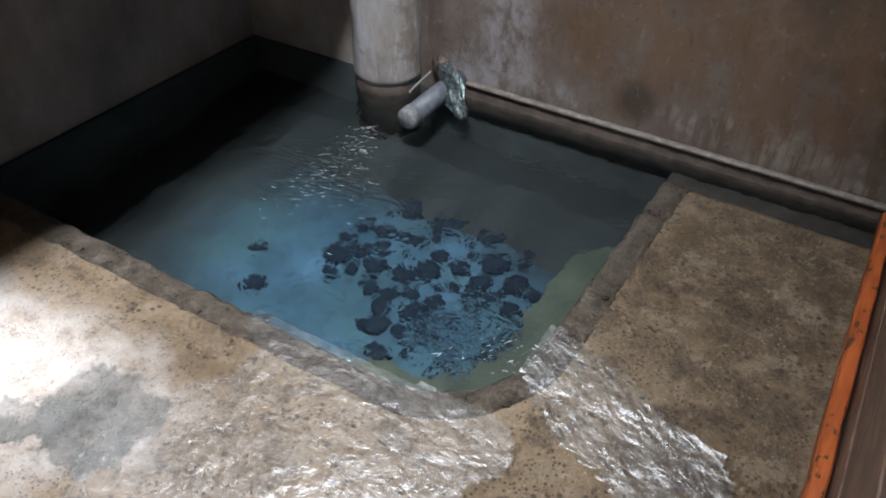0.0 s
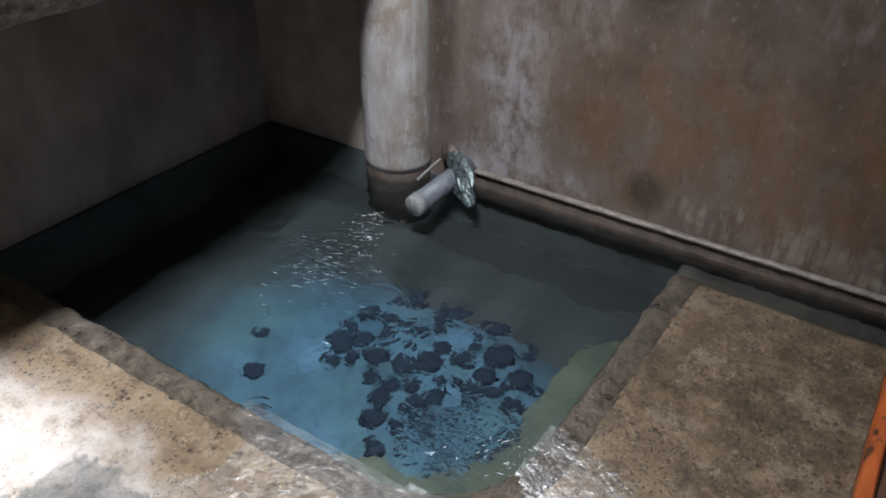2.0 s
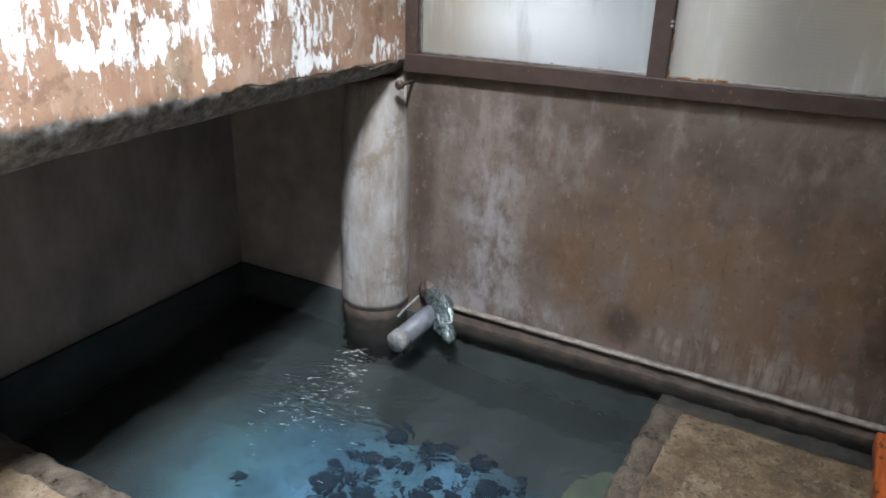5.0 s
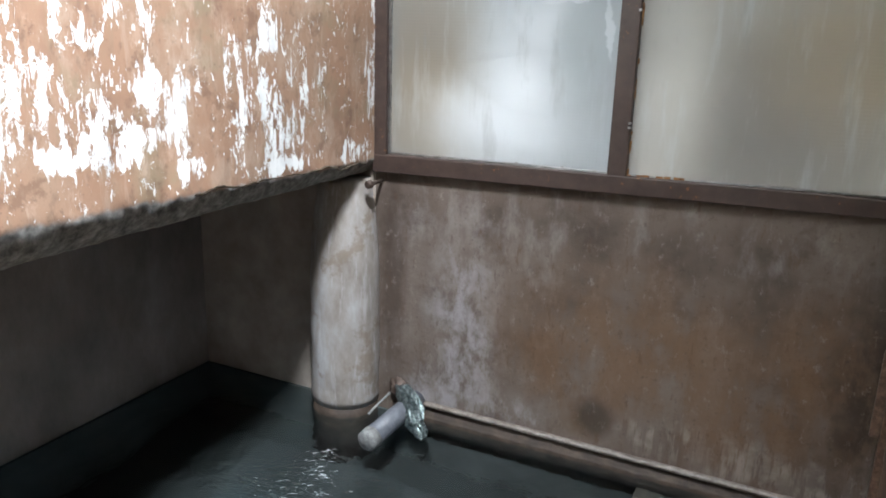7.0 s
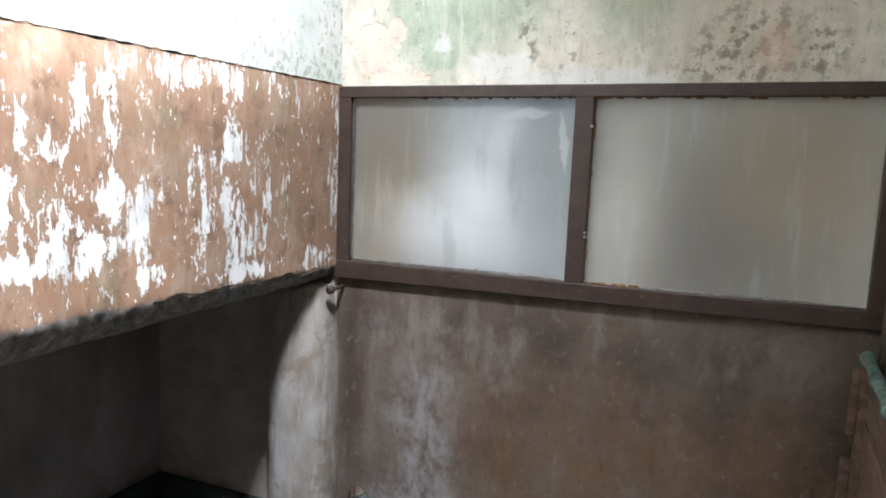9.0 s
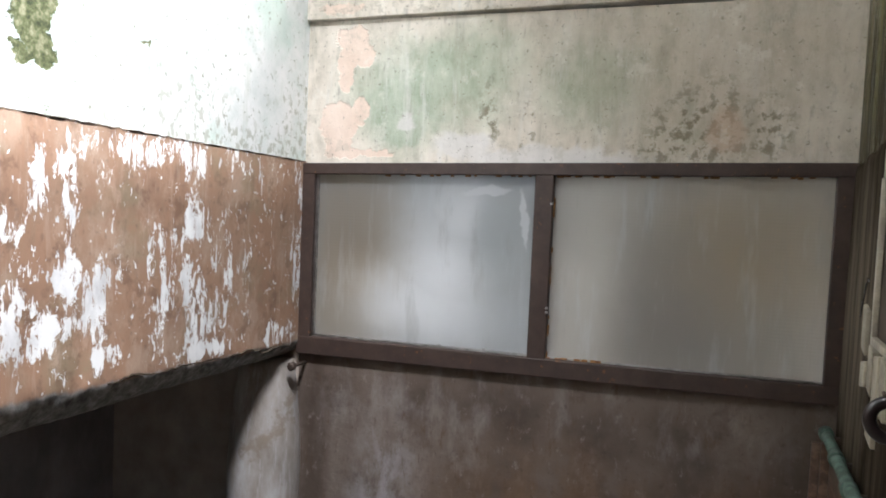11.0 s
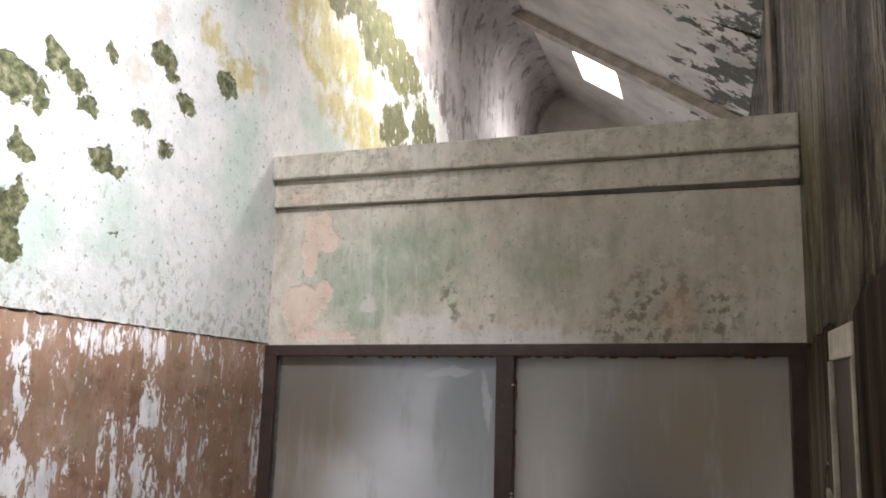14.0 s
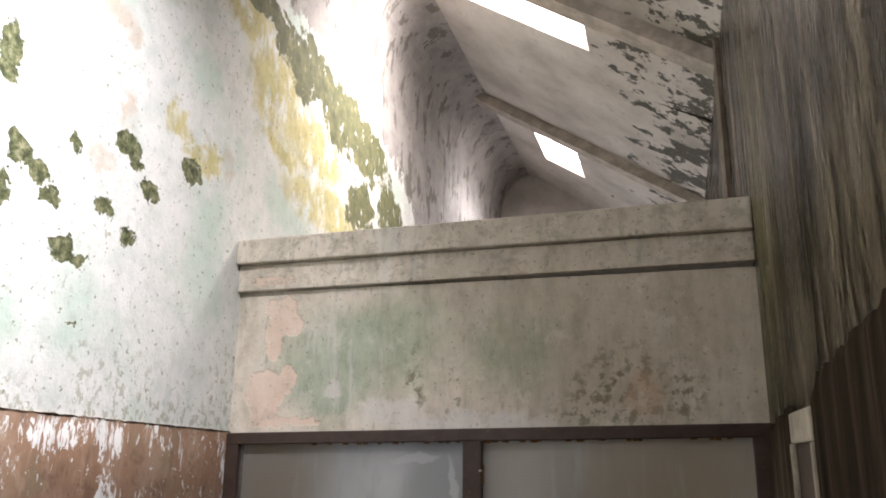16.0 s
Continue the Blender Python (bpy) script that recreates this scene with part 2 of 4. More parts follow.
PEELED = [(0.53, 3.68, 0.30, 0.17), (0.94, 3.61, 0.36, 0.18), (1.28, 3.56, 0.36, 0.20), (1.23, 3.17, 0.22, 0.15), (1.7, 3.24, 0.22, 0.24), (0.18, 3.74, 0.10, 0.10), (0.0, 3.82, 0.14, 0.07), (1.7, 2.9, 0.5, 0.2)]
BARED = [(-0.89, 3.20, 0.088, 0.054), (-0.79, 2.88, 0.037, 0.057), (-0.89, 2.68, 0.060, 0.045), (-0.80, 3.17, 0.04, 0.04), (-0.17, 2.92, 0.045, 0.065)]


def white_mossy_paint():
    """White lime paint with a mint tinge, moss in the places where it came off, peeled to grey plaster towards the cove."""
    s = Shader("white_lime_paint")
    big, mid, fine = s.noise(2.0, 4, 0.55), s.noise(9, 6, 0.65), s.noise(55, 4, 0.7)
    c = s.ramp(mid, [(0.3, (0.60, 0.65, 0.62)), (0.5, (0.74, 0.76, 0.74)), (0.7, (0.82, 0.82, 0.81))])
    c = s.mix(s.step(big, 0.50, 0.66, 0, 0.55), c, (0.42, 0.60, 0.50))
    drips = s.noise(16, 4, 0.7, (1, 1, 0.14))
    c = s.mix(s.step(drips, 0.56, 0.74, 0, 0.35), c, (0.46, 0.51, 0.41))
    yellow = s.num("MULTIPLY", s.blobs(flat_on_x(LICHEN), 0.16, 6, 0.35), s.step(s.noise(8, 5, 0.7, (1, 1, 0.5)), 0.36, 0.52))
    c = s.mix(s.num("MULTIPLY", yellow, 0.85), c, s.ramp(mid, [(0.3, (0.40, 0.34, 0.10)), (0.6, (0.58, 0.52, 0.20))]))
    low = s.step(s.num("ADD", s.noise(36, 4, 0.65, (1, 1, 0.7)), s.step(s.axis(2), 1.85, 2.45, 0.08, 0.0)), 0.60, 0.65)
    low = s.num("MULTIPLY", low, s.step(s.num("ADD", s.noise(2.6, 4, 0.6, shift=(0, 5, 5)), s.step(s.axis(2), 1.85, 2.1, 0.16, 0.0)), 0.50, 0.62))
    c = s.mix(s.num("MULTIPLY", low, 0.65), c, (0.36, 0.37, 0.29))
    c = s.mix(s.step(s.noise(44, 3, 0.6, shift=(0, 3, 8)), 0.62, 0.68, 0, 0.75), c, (0.20, 0.22, 0.14))
    c = s.mix(s.step(s.noise(19, 6, 0.72, (1, 1, 0.7), shift=(0, 6, 2)), 0.54, 0.66, 0, 0.3), c, (0.40, 0.44, 0.36))
    bared = s.num("MULTIPLY", s.blobs(flat_on_x(BARED), 0.08, 14, 0.5), s.step(mid, 0.36, 0.56, 0.15, 0.75))
    c = s.mix(bared, c, s.ramp(mid, [(0.3, (0.44, 0.36, 0.28)), (0.7, (0.60, 0.52, 0.43))]))
    # the ragged edge of the paint, level over the bath and falling towards the far end
    fall = s.num("MULTIPLY", s.num("MAXIMUM", s.num("SUBTRACT", s.axis(1), 1.25), 0.0), 0.55)
    over = s.num("ADD", s.num("SUBTRACT", s.num("ADD", s.axis(2), fall), 3.93), s.num("MULTIPLY", s.num("SUBTRACT", s.noise(6, 6, 0.7, (1, 1, 0.6)), 0.5), 0.7))
    plaster = s.step(over, -0.012, 0.012)
    c = s.mix(plaster, c, s.ramp(s.noise(5, 5, 0.65, shift=(0, 2, 4)), [(0.3, (0.27, 0.25, 0.24)), (0.6, (0.42, 0.395, 0.38))]))
    chips = s.num("MULTIPLY", plaster, s.step(s.noise(7, 6, 0.7, (1, 1, 0.45), shift=(0, 9, 1)), 0.55, 0.575))
    c = s.mix(s.num("MULTIPLY", chips, 0.8), c, (0.15, 0.14, 0.12))
    far = s.num("MULTIPLY", s.blobs(flat_on_x(PEELED), 0.20, 7, 0.10), s.step(s.noise(16, 6, 0.7, (1, 1, 0.5), shift=(0, 4, 4)), 0.37, 0.41))
    far = s.num("MULTIPLY", far, s.num("SUBTRACT", 1.0, plaster))
    c = s.mix(far, c, s.ramp(s.noise(13, 5, 0.7), [(0.3, (0.075, 0.085, 0.045)), (0.55, (0.15, 0.155, 0.075)), (0.7, (0.27, 0.25, 0.12))]))
    moss = s.blobs(flat_on_x(MOSS), 0.065, 17, 0.09)
    c = s.mix(moss, c, s.ramp(s.noise(34, 4, 0.7), [(0.36, (0.030, 0.038, 0.014)), (0.50, (0.105, 0.120, 0.050)), (0.66, (0.30, 0.29, 0.18))]))
    h = s.num("ADD", s.num("MULTIPLY", s.num("MAXIMUM", moss, s.num("MAXIMUM", far, plaster)), -0.9), s.num("ADD", s.num("MULTIPLY", mid, 0.4), s.num("MULTIPLY", fine, 0.3)))
    return s.done(c, 0.8, s.bump(h, 0.5, 0.010))


def upper_partition_paint():
    """Grey-green weathered paint over the window, with pink plaster laid bare."""
    s = Shader("weathered_green_paint")
    big, mid, fine = s.noise(2.4, 4, 0.55), s.noise(11, 6, 0.65, (1, 1, 0.55)), s.noise(55, 4, 0.7)
    c = s.ramp(mid, [(0.3, (0.48, 0.44, 0.36)), (0.5, (0.67, 0.61, 0.52)), (0.7, (0.76, 0.71, 0.62))])
    green = s.num("MULTIPLY", s.blobs(flat_on_y([(0.44, 2.10, 0.24, 0.20), (0.67, 2.19, 0.22, 0.17), (0.44, 1.97, 0.17, 0.07), (1.15, 2.15, 0.2, 0.15)]), 0.15, 5, 0.6), 0.85)
    c = s.mix(green, c, s.ramp(mid, [(0.3, (0.22, 0.29, 0.19)), (0.65, (0.43, 0.50, 0.39))]))
    c = s.mix(s.step(s.noise(13, 4, 0.7, (1, 1, 0.13)), 0.53, 0.70, 0, 0.55), c, (0.66, 0.66, 0.62))
    c = s.mix(s.step(s.noise(10, 5, 0.7, (1, 1, 0.14), shift=(4, 0, 0)), 0.53, 0.70, 0, 0.5), c, (0.30, 0.30, 0.23))
    c = s.mix(s.num("MULTIPLY", s.blobs(flat_on_y([(1.60, 2.25, 0.65, 0.45)]), 0.25, 3, 0.8), 0.65), c, s.ramp(mid, [(0.3, (0.33, 0.275, 0.195)), (0.7, (0.50, 0.435, 0.335))]))
    c = s.mix(s.step(s.noise(30, 5, 0.7, (1, 1, 0.35), shift=(1, 0, 6)), 0.56, 0.70, 0, 0.5), c, (0.24, 0.225, 0.18))
    pink = s.blobs(flat_on_y([(0.20, 2.34, 0.075, 0.050), (0.25, 2.27, 0.050, 0.050), (0.175, 2.25, 0.045, 0.07), (0.17, 2.18, 0.028, 0.04), (0.145, 2.00, 0.080, 0.09), (0.24, 2.05, 0.035, 0.060), (0.15, 1.92, 0.06, 0.05), (0.25, 1.885, 0.15, 0.018), (0.16, 2.45, 0.10, 0.020)]), 0.05, 12, 0.06)
    c = s.mix(pink, c, s.ramp(mid, [(0.3, (0.66, 0.52, 0.42)), (0.7, (0.78, 0.65, 0.55))]))
    dirt = s.num("MULTIPLY", s.blobs(flat_on_y([(1.53, 2.00, 0.16, 0.15), (1.42, 1.92, 0.12, 0.06), (1.74, 1.98, 0.07, 0.11), (0.78, 2.02, 0.035, 0.13), (0.92, 2.0, 0.02, 0.1)]), 0.1, 7, 0.6), s.step(s.noise(22, 5, 0.7), 0.49, 0.58))
    c = s.mix(s.num("MULTIPLY", dirt, 0.8), c, (0.17, 0.145, 0.085))
    c = s.mix(s.num("MULTIPLY", s.blobs(flat_on_y([(1.60, 1.99, 0.06, 0.07)]), 0.05, 14, 0.3), 0.6), c, (0.46, 0.32, 0.22))
    white = s.blobs(flat_on_y([(0.68, 1.92, 0.12, 0.050), (1.0, 1.88, 0.35, 0.04), (0.44, 2.01, 0.04, 0.030)]), 0.06, 12, 0.3)
    c = s.mix(s.num("MULTIPLY", white, 0.7), c, (0.66, 0.64, 0.62))
    blotch = s.noise(7, 7, 0.75, shift=(3, 3, 0))
    c = s.mix(s.step(blotch, 0.54, 0.62, 0, 0.28), c, (0.30, 0.28, 0.21))
    c = s.mix(s.step(blotch, 0.36, 0.45, 0.30, 0.0), c, (0.80, 0.77, 0.70))
    band = s.step(s.axis(2), 2.41, 2.43)
    c = s.mix(s.num("MULTIPLY", band, s.step(s.noise(13, 6, 0.75, (1, 1, 1.6), shift=(6, 0, 2)), 0.52, 0.60, 0, 0.45)), c, (0.30, 0.27, 0.20))
    c = s.mix(s.step(s.noise(46, 4, 0.7, shift=(2, 7, 1)), 0.60, 0.66, 0, 0.6), c, (0.17, 0.155, 0.11))
    h = s.num("ADD", s.num("MULTIPLY", pink, -0.8), s.num("ADD", mid, s.num("MULTIPLY", fine, 0.3)))
    return s.done(c, 0.8, s.bump(h, 0.45, 0.010))


def streaked_green_paint():
    """The right wall's upper paint, run over with green and dark streaks, beaded with drops."""
    s = Shader("streaked_green_paint")
    wide, mid, fine = s.noise(3.2, 3, 0.5, (1, 1, 0.10), 0.3), s.noise(9, 4, 0.58, (1, 1, 0.09), 0.4), s.noise(50, 4, 0.7, (1, 1, 0.4))
    c = s.ramp(mid, [(0.36, (0.007, 0.005, 0.004)), (0.46, (0.024, 0.018, 0.012)), (0.57, (0.050, 0.039, 0.028)), (0.68, (0.12, 0.098, 0.072))])
    c = s.mix(s.step(wide, 0.50, 0.62, 0, 0.6), c, (0.060, 0.048, 0.036))
    c = s.mix(s.step(wide, 0.36, 0.45, 0.75, 0.0), c, (0.016, 0.013, 0.009))
    runs = s.noise(10, 3, 0.5, (1, 1, 0.05), 0.3, (0, 3, 1))
    c = s.mix(s.step(runs, 0.60, 0.63, 0, 0.75), c, (0.22, 0.18, 0.135))
    green = s.num("MULTIPLY", s.blobs(flat_on_x([(-0.25, 2.5, 0.32, 0.7)]), 0.1, 5, 0.6), s.step(mid, 0.42, 0.6))
    c = s.mix(s.num("MULTIPLY", green, 0.8), c, (0.22, 0.20, 0.085))
    chips = s.num("MULTIPLY", s.blobs(flat_on_x([(-1.40, 2.17, 0.22, 0.22), (-1.62, 2.25, 0.10, 0.4), (-0.75, 2.03, 0.28, 0.12), (-1.65, 2.7, 0.03, 0.6)]), 0.10, 8, 0.4), s.step(s.noise(13, 6, 0.7, (1, 1, 0.2)), 0.46, 0.49))
    c = s.mix(chips, c, s.ramp(fine, [(0.3, (0.15, 0.125, 0.09)), (0.7, (0.25, 0.21, 0.15))]))
    c = s.mix(1.0, c, (0.56, 0.55, 0.50), "MULTIPLY")
    drops = s.step(s.cells(60, (1, 1, 0.6)), 0.10, 0.42, 1.0, 0.0)
    h = s.num("ADD", s.num("ADD", s.num("MULTIPLY", mid, 1.3), s.num("MULTIPLY", chips, 0.7)), s.num("ADD", s.num("MULTIPLY", fine, 0.5), s.num("MULTIPLY", drops, 0.55)))
    return s.done(c, s.step(s.noise(9, 4, 0.6, (1, 1, 0.12)), 0.40, 0.62, 0.12, 0.40), s.bump(h, 0.7, 0.013), 0.0, s.step(s.num("ADD", s.axis(2), s.num("MULTIPLY", s.noise(6, 4, 0.6, (1, 1, 0.15)), 1.2)), 2.8, 3.4, 0.02, 0.5))


def dark_grimy_plaster():
    s = Shader("dark_grimy_plaster")
    mid, fine = s.noise(15, 6, 0.7, (1, 1, 0.10), 0.2), s.noise(45, 5, 0.7)
    c = s.ramp(mid, [(0.34, (0.020, 0.015, 0.011)), (0.50, (0.033, 0.025, 0.018)), (0.68, (0.066, 0.053, 0.038))])
    pale = s.blobs(flat_on_x([(-0.28, 1.4, 0.30, 0.36)]), 0.12, 5, 0.6)
    c = s.mix(s.num("MULTIPLY", pale, s.step(mid, 0.36, 0.60, 0.3, 0.9)), c, (0.17, 0.14, 0.105))
    return s.done(c, 0.6, s.bump(s.num("ADD", mid, s.num("MULTIPLY", fine, 0.5)), 0.6, 0.01), 0.0, 0.0)


def ceiling_plaster():
    s = Shader("peeling_ceiling_plaster")
    big, mid, fine = s.noise(2.2, 5, 0.6), s.noise(9, 6, 0.68), s.noise(50, 4, 0.7)
    c = s.ramp(big, [(0.3, (0.40, 0.37, 0.34)), (0.5, (0.58, 0.54, 0.50)), (0.7, (0.70, 0.66, 0.62))])
    peel = s.step(s.num("ADD", s.noise(6, 6, 0.68, shift=(1, 2, 0)), s.step(s.axis(0), 1.1, 1.95, -0.15, 0.055)), 0.54, 0.57)
    c = s.mix(peel, c, s.ramp(fine, [(0.3, (0.055, 0.055, 0.045)), (0.7, (0.14, 0.13, 0.105))]))
    c = s.mix(s.step(s.noise(13, 5, 0.7, (1, 0.8, 1), shift=(3, 0, 0)), 0.54, 0.70, 0, 0.3), c, (0.27, 0.245, 0.22))
    return s.done(c, 0.85, s.bump(s.num("ADD", s.num("MULTIPLY", peel, -0.8), s.num("MULTIPLY", fine, 0.4)), 0.5, 0.008))


def wet_floor():
    """Rough cement with pebbles, brown deposits and wet patches."""
    s = Shader("wet_cement_floor")
    big, mid, fine = s.noise(1.9, 4, 0.6), s.noise(9, 6, 0.68), s.noise(70, 4, 0.7)
    c = s.ramp(big, [(0.3, (0.12, 0.082, 0.045)), (0.5, (0.235, 0.168, 0.096)), (0.7, (0.33, 0.25, 0.155))])
    c = s.mix(s.step(mid, 0.52, 0.70, 0, 0.6), c, (0.33, 0.27, 0.20))
    c = s.mix(s.step(mid, 0.30, 0.46, 0.75, 0.0), c, (0.085, 0.062, 0.042))
    brown = s.blobs([((1.66, -0.62, 0), (0.46, 0.55, 9)), ((1.75, -1.3, 0), (0.25, 0.5, 9))], 0.2, 4, 0.5)
    c = s.mix(s.num("MULTIPLY", brown, 0.85), c, s.ramp(mid, [(0.3, (0.040, 0.026, 0.014)), (0.5, (0.105, 0.070, 0.036)), (0.7, (0.20, 0.135, 0.072))]))
    mottle = s.noise(6.5, 6, 0.72, shift=(8, 3, 0))
    c = s.mix(s.step(mottle, 0.52, 0.62, 0, 0.6), c, (0.27, 0.215, 0.145))
    c = s.mix(s.step(mottle, 0.38, 0.46, 0.6, 0.0), c, (0.062, 0.042, 0.024))
    grit = s.noise(55, 5, 0.75)
    c = s.mix(s.step(grit, 0.52, 0.68, 0, 0.35), c, (0.38, 0.30, 0.205))
    c = s.mix(s.step(grit, 0.34, 0.45, 0.5, 0.0), c, (0.06, 0.043, 0.028))
    hole = s.num("MULTIPLY", s.step(s.cells(26, (1, 1.2, 1)), 0.15, 0.26, 1.0, 0.0), s.step(s.noise(5, 3, 0.6, shift=(1, 8, 3)), 0.42, 0.52))
    c = s.mix(s.num("MULTIPLY", hole, 0.85), c, (0.035, 0.026, 0.018))
    pebble = s.cells(75)
    pits = s.num("MULTIPLY", s.step(pebble, 0.20, 0.34, 1.0, 0.0), s.step(s.noise(12, 3, 0.6), 0.40, 0.52))
    spot = s.num("MULTIPLY", s.step(s.cells(58, (1.1, 0.9, 1)), 0.16, 0.30, 1.0, 0.0), s.step(s.noise(9, 3, 0.6, shift=(3, 3, 3)), 0.44, 0.58))
    c = s.mix(s.num("MULTIPLY", spot, 0.4), c, (0.42, 0.35, 0.26))
    c = s.mix(s.num("MULTIPLY", pits, 0.8), c, (0.055, 0.042, 0.032))
    # floor painted paler under the sun patch, to brighten it
    sun_pale = s.blobs([((0.12, -2.02, 0), (0.40, 0.24, 9)), ((-0.30, -2.05, 0), (0.35, 0.26, 9))], 0.16, 6, 0.4)
    c = s.mix(s.num("MULTIPLY", sun_pale, s.step(mid, 0.34, 0.6, 0.4, 0.9)), c, (0.54, 0.50, 0.45))
    grey = s.blobs([((0.30, -1.96, 0), (0.17, 0.11, 9)), ((0.30, -2.07, 0), (0.17, 0.09, 9)), ((0.14, -2.12, 0), (0.10, 0.06, 9))], 0.10, 8, 0.10)
    c = s.mix(s.num("MULTIPLY", grey, s.step(mottle, 0.36, 0.58, 0.5, 0.95)), c, s.ramp(mid, [(0.3, (0.10, 0.10, 0.09)), (0.7, (0.20, 0.20, 0.18))]))
    c = s.mix(1.0, c, (0.84, 0.82, 0.83), "MULTIPLY")
    wet = s.step(s.noise(4.5, 3, 0.5, shift=(5, 2, 0)), 0.42, 0.60)
    h = s.num("ADD", s.num("MULTIPLY", mid, 0.8), s.num("SUBTRACT", s.num("MULTIPLY", fine, 0.35), s.num("MULTIPLY", pits, 0.5)))
    return s.done(c, s.num("SUBTRACT", 0.72, s.num("MULTIPLY", wet, 0.42)), s.bump(s.num("ADD", h, s.num("MULTIPLY", grit, 0.8)), 0.8, 0.014))


def worn_rim_stone():
    s = Shader("worn_rim_stone")
    mid, fine = s.noise(16, 6, 0.7), s.noise(80, 4, 0.7)
    mid = s.num("ADD", s.num("MULTIPLY", mid, 0.6), s.num("MULTIPLY", fine, 0.4))
    c = s.ramp(mid, [(0.36, (0.022, 0.017, 0.012)), (0.5, (0.085, 0.066, 0.048)), (0.68, (0.21, 0.172, 0.132))])
    return s.done(c, s.step(mid, 0.35, 0.65, 0.25, 0.6), s.bump(s.num("ADD", mid, s.num("MULTIPLY", fine, 0.5)), 1.0, 0.018))


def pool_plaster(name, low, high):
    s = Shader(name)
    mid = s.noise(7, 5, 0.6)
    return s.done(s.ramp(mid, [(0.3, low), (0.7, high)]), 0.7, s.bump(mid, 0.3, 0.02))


def pool_sediment():
    """Pale blue sediment in the middle of the pool, shade painted as dark colour round it."""
    s = Shader("pale_blue_sediment")
    mid, fine = s.noise(5, 6, 0.65), s.noise(28, 4, 0.65)
    c = s.ramp(mid, [(0.3, (0.022, 0.048, 0.068)), (0.5, (0.043, 0.088, 0.118)), (0.7, (0.075, 0.132, 0.19))])
    c = s.mix(s.step(s.noise(2.3, 4, 0.55, shift=(2, 1, 0)), 0.42, 0.62, 0, 0.7), c, (0.058, 0.112, 0.114))
    c = s.mix(s.step(s.noise(4.5, 5, 0.6, shift=(7, 1, 0)), 0.50, 0.66, 0, 0.6), c, (0.018, 0.040, 0.060))
    c = s.mix(s.step(fine, 0.52, 0.66, 0, 0.6), c, (0.016, 0.032, 0.046))
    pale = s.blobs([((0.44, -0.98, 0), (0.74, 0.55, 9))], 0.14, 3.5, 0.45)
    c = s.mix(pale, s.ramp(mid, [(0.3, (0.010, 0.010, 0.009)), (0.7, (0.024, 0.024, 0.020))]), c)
    return s.done(c, 0.8, s.bump(mid, 0.4, 0.02))


def water_sheet(name, tint, ripple, distance, rough=0.03, bends=True, stirred=None, ior=1.33, turn=0.0, stretch=(1, 1, 1)):
    """Clear water: what lies under it shows through, tinted and bent by the ripples, which shine."""
    s = Shader(name)
    clear = s.nodes.new("ShaderNodeBsdfRefraction" if bends else "ShaderNodeBsdfTransparent")
    gloss, blend = s.nodes.new("ShaderNodeBsdfGlossy"), s.nodes.new("ShaderNodeMixShader")
    s.put(tint, clear.inputs["Color"])
    gloss.inputs["Roughness"].default_value = rough
    if turn:
        spin = s.nodes.new("ShaderNodeVectorRotate")
        spin.rotation_type = "Z_AXIS"
        spin.inputs["Angle"].default_value = radians(turn)
        s.links.new(s.pos, spin.inputs["Vector"])
        s.pos = spin.outputs[0]
    wave = s.num("ADD", s.noise(ripple, 3, 0.5, stretch, 0.8), s.num("MULTIPLY", s.noise(ripple * 3.3, 3, 0.5, stretch, 0.6), 0.22))
    if stirred:
        lively = s.blobs(stirred, 0.1, 4, 0.7)
        wave = s.num("MULTIPLY", wave, s.num("ADD", 1.0, s.num("MULTIPLY", lively, 1.2)))
        wave = s.num("ADD", wave, s.num("MULTIPLY", lively, s.num("MULTIPLY", s.noise(38.0, 2, 0.5, (0.6, 1.2, 1), 0.5), 0.9)))
    normal = s.bump(wave, 1.0, distance)
    if bends:
        clear.inputs["Roughness"].default_value, clear.inputs["IOR"].default_value = 0.0, 1.33
        s.links.new(normal, clear.inputs["Normal"])
    fresnel = s.nodes.new("ShaderNodeFresnel")
    fresnel.inputs["IOR"].default_value = ior
    s.links.new(normal, fresnel.inputs["Normal"])
    s.links.new(normal, gloss.inputs["Normal"])
    s.links.new(fresnel.outputs[0], blend.inputs[0])
    s.links.new(clear.outputs[0], blend.inputs[1])
    s.links.new(gloss.outputs[0], blend.inputs[2])
    s.links.new(blend.outputs[0], s.nodes["Material Output"].inputs["Surface"])
    return s.mat


def column_plaster():
    s = Shader("column_plaster")
    mid, streak, fine = s.noise(9, 6, 0.65, (1, 1, 0.45)), s.noise(22, 5, 0.65, (1, 1, 0.13)), s.noise(60, 4, 0.7)
    c = s.ramp(mid, [(0.3, (0.19, 0.16, 0.135)), (0.5, (0.30, 0.27, 0.245)), (0.7, (0.40, 0.39, 0.39))])
    c = s.mix(s.step(streak, 0.52, 0.66, 0, 0.5), c, (0.50, 0.49, 0.50))
    c = s.mix(s.step(streak, 0.30, 0.40, 0.4, 0.0), c, (0.27, 0.205, 0.15))
    c = s.mix(s.step(s.noise(7, 5, 0.7, shift=(3, 1, 4)), 0.54, 0.64, 0, 0.7), c, (0.20, 0.155, 0.115))
    return s.done(c, 0.65, s.bump(s.num("ADD", mid, s.num("MULTIPLY", fine, 0.3)), 0.35, 0.01))


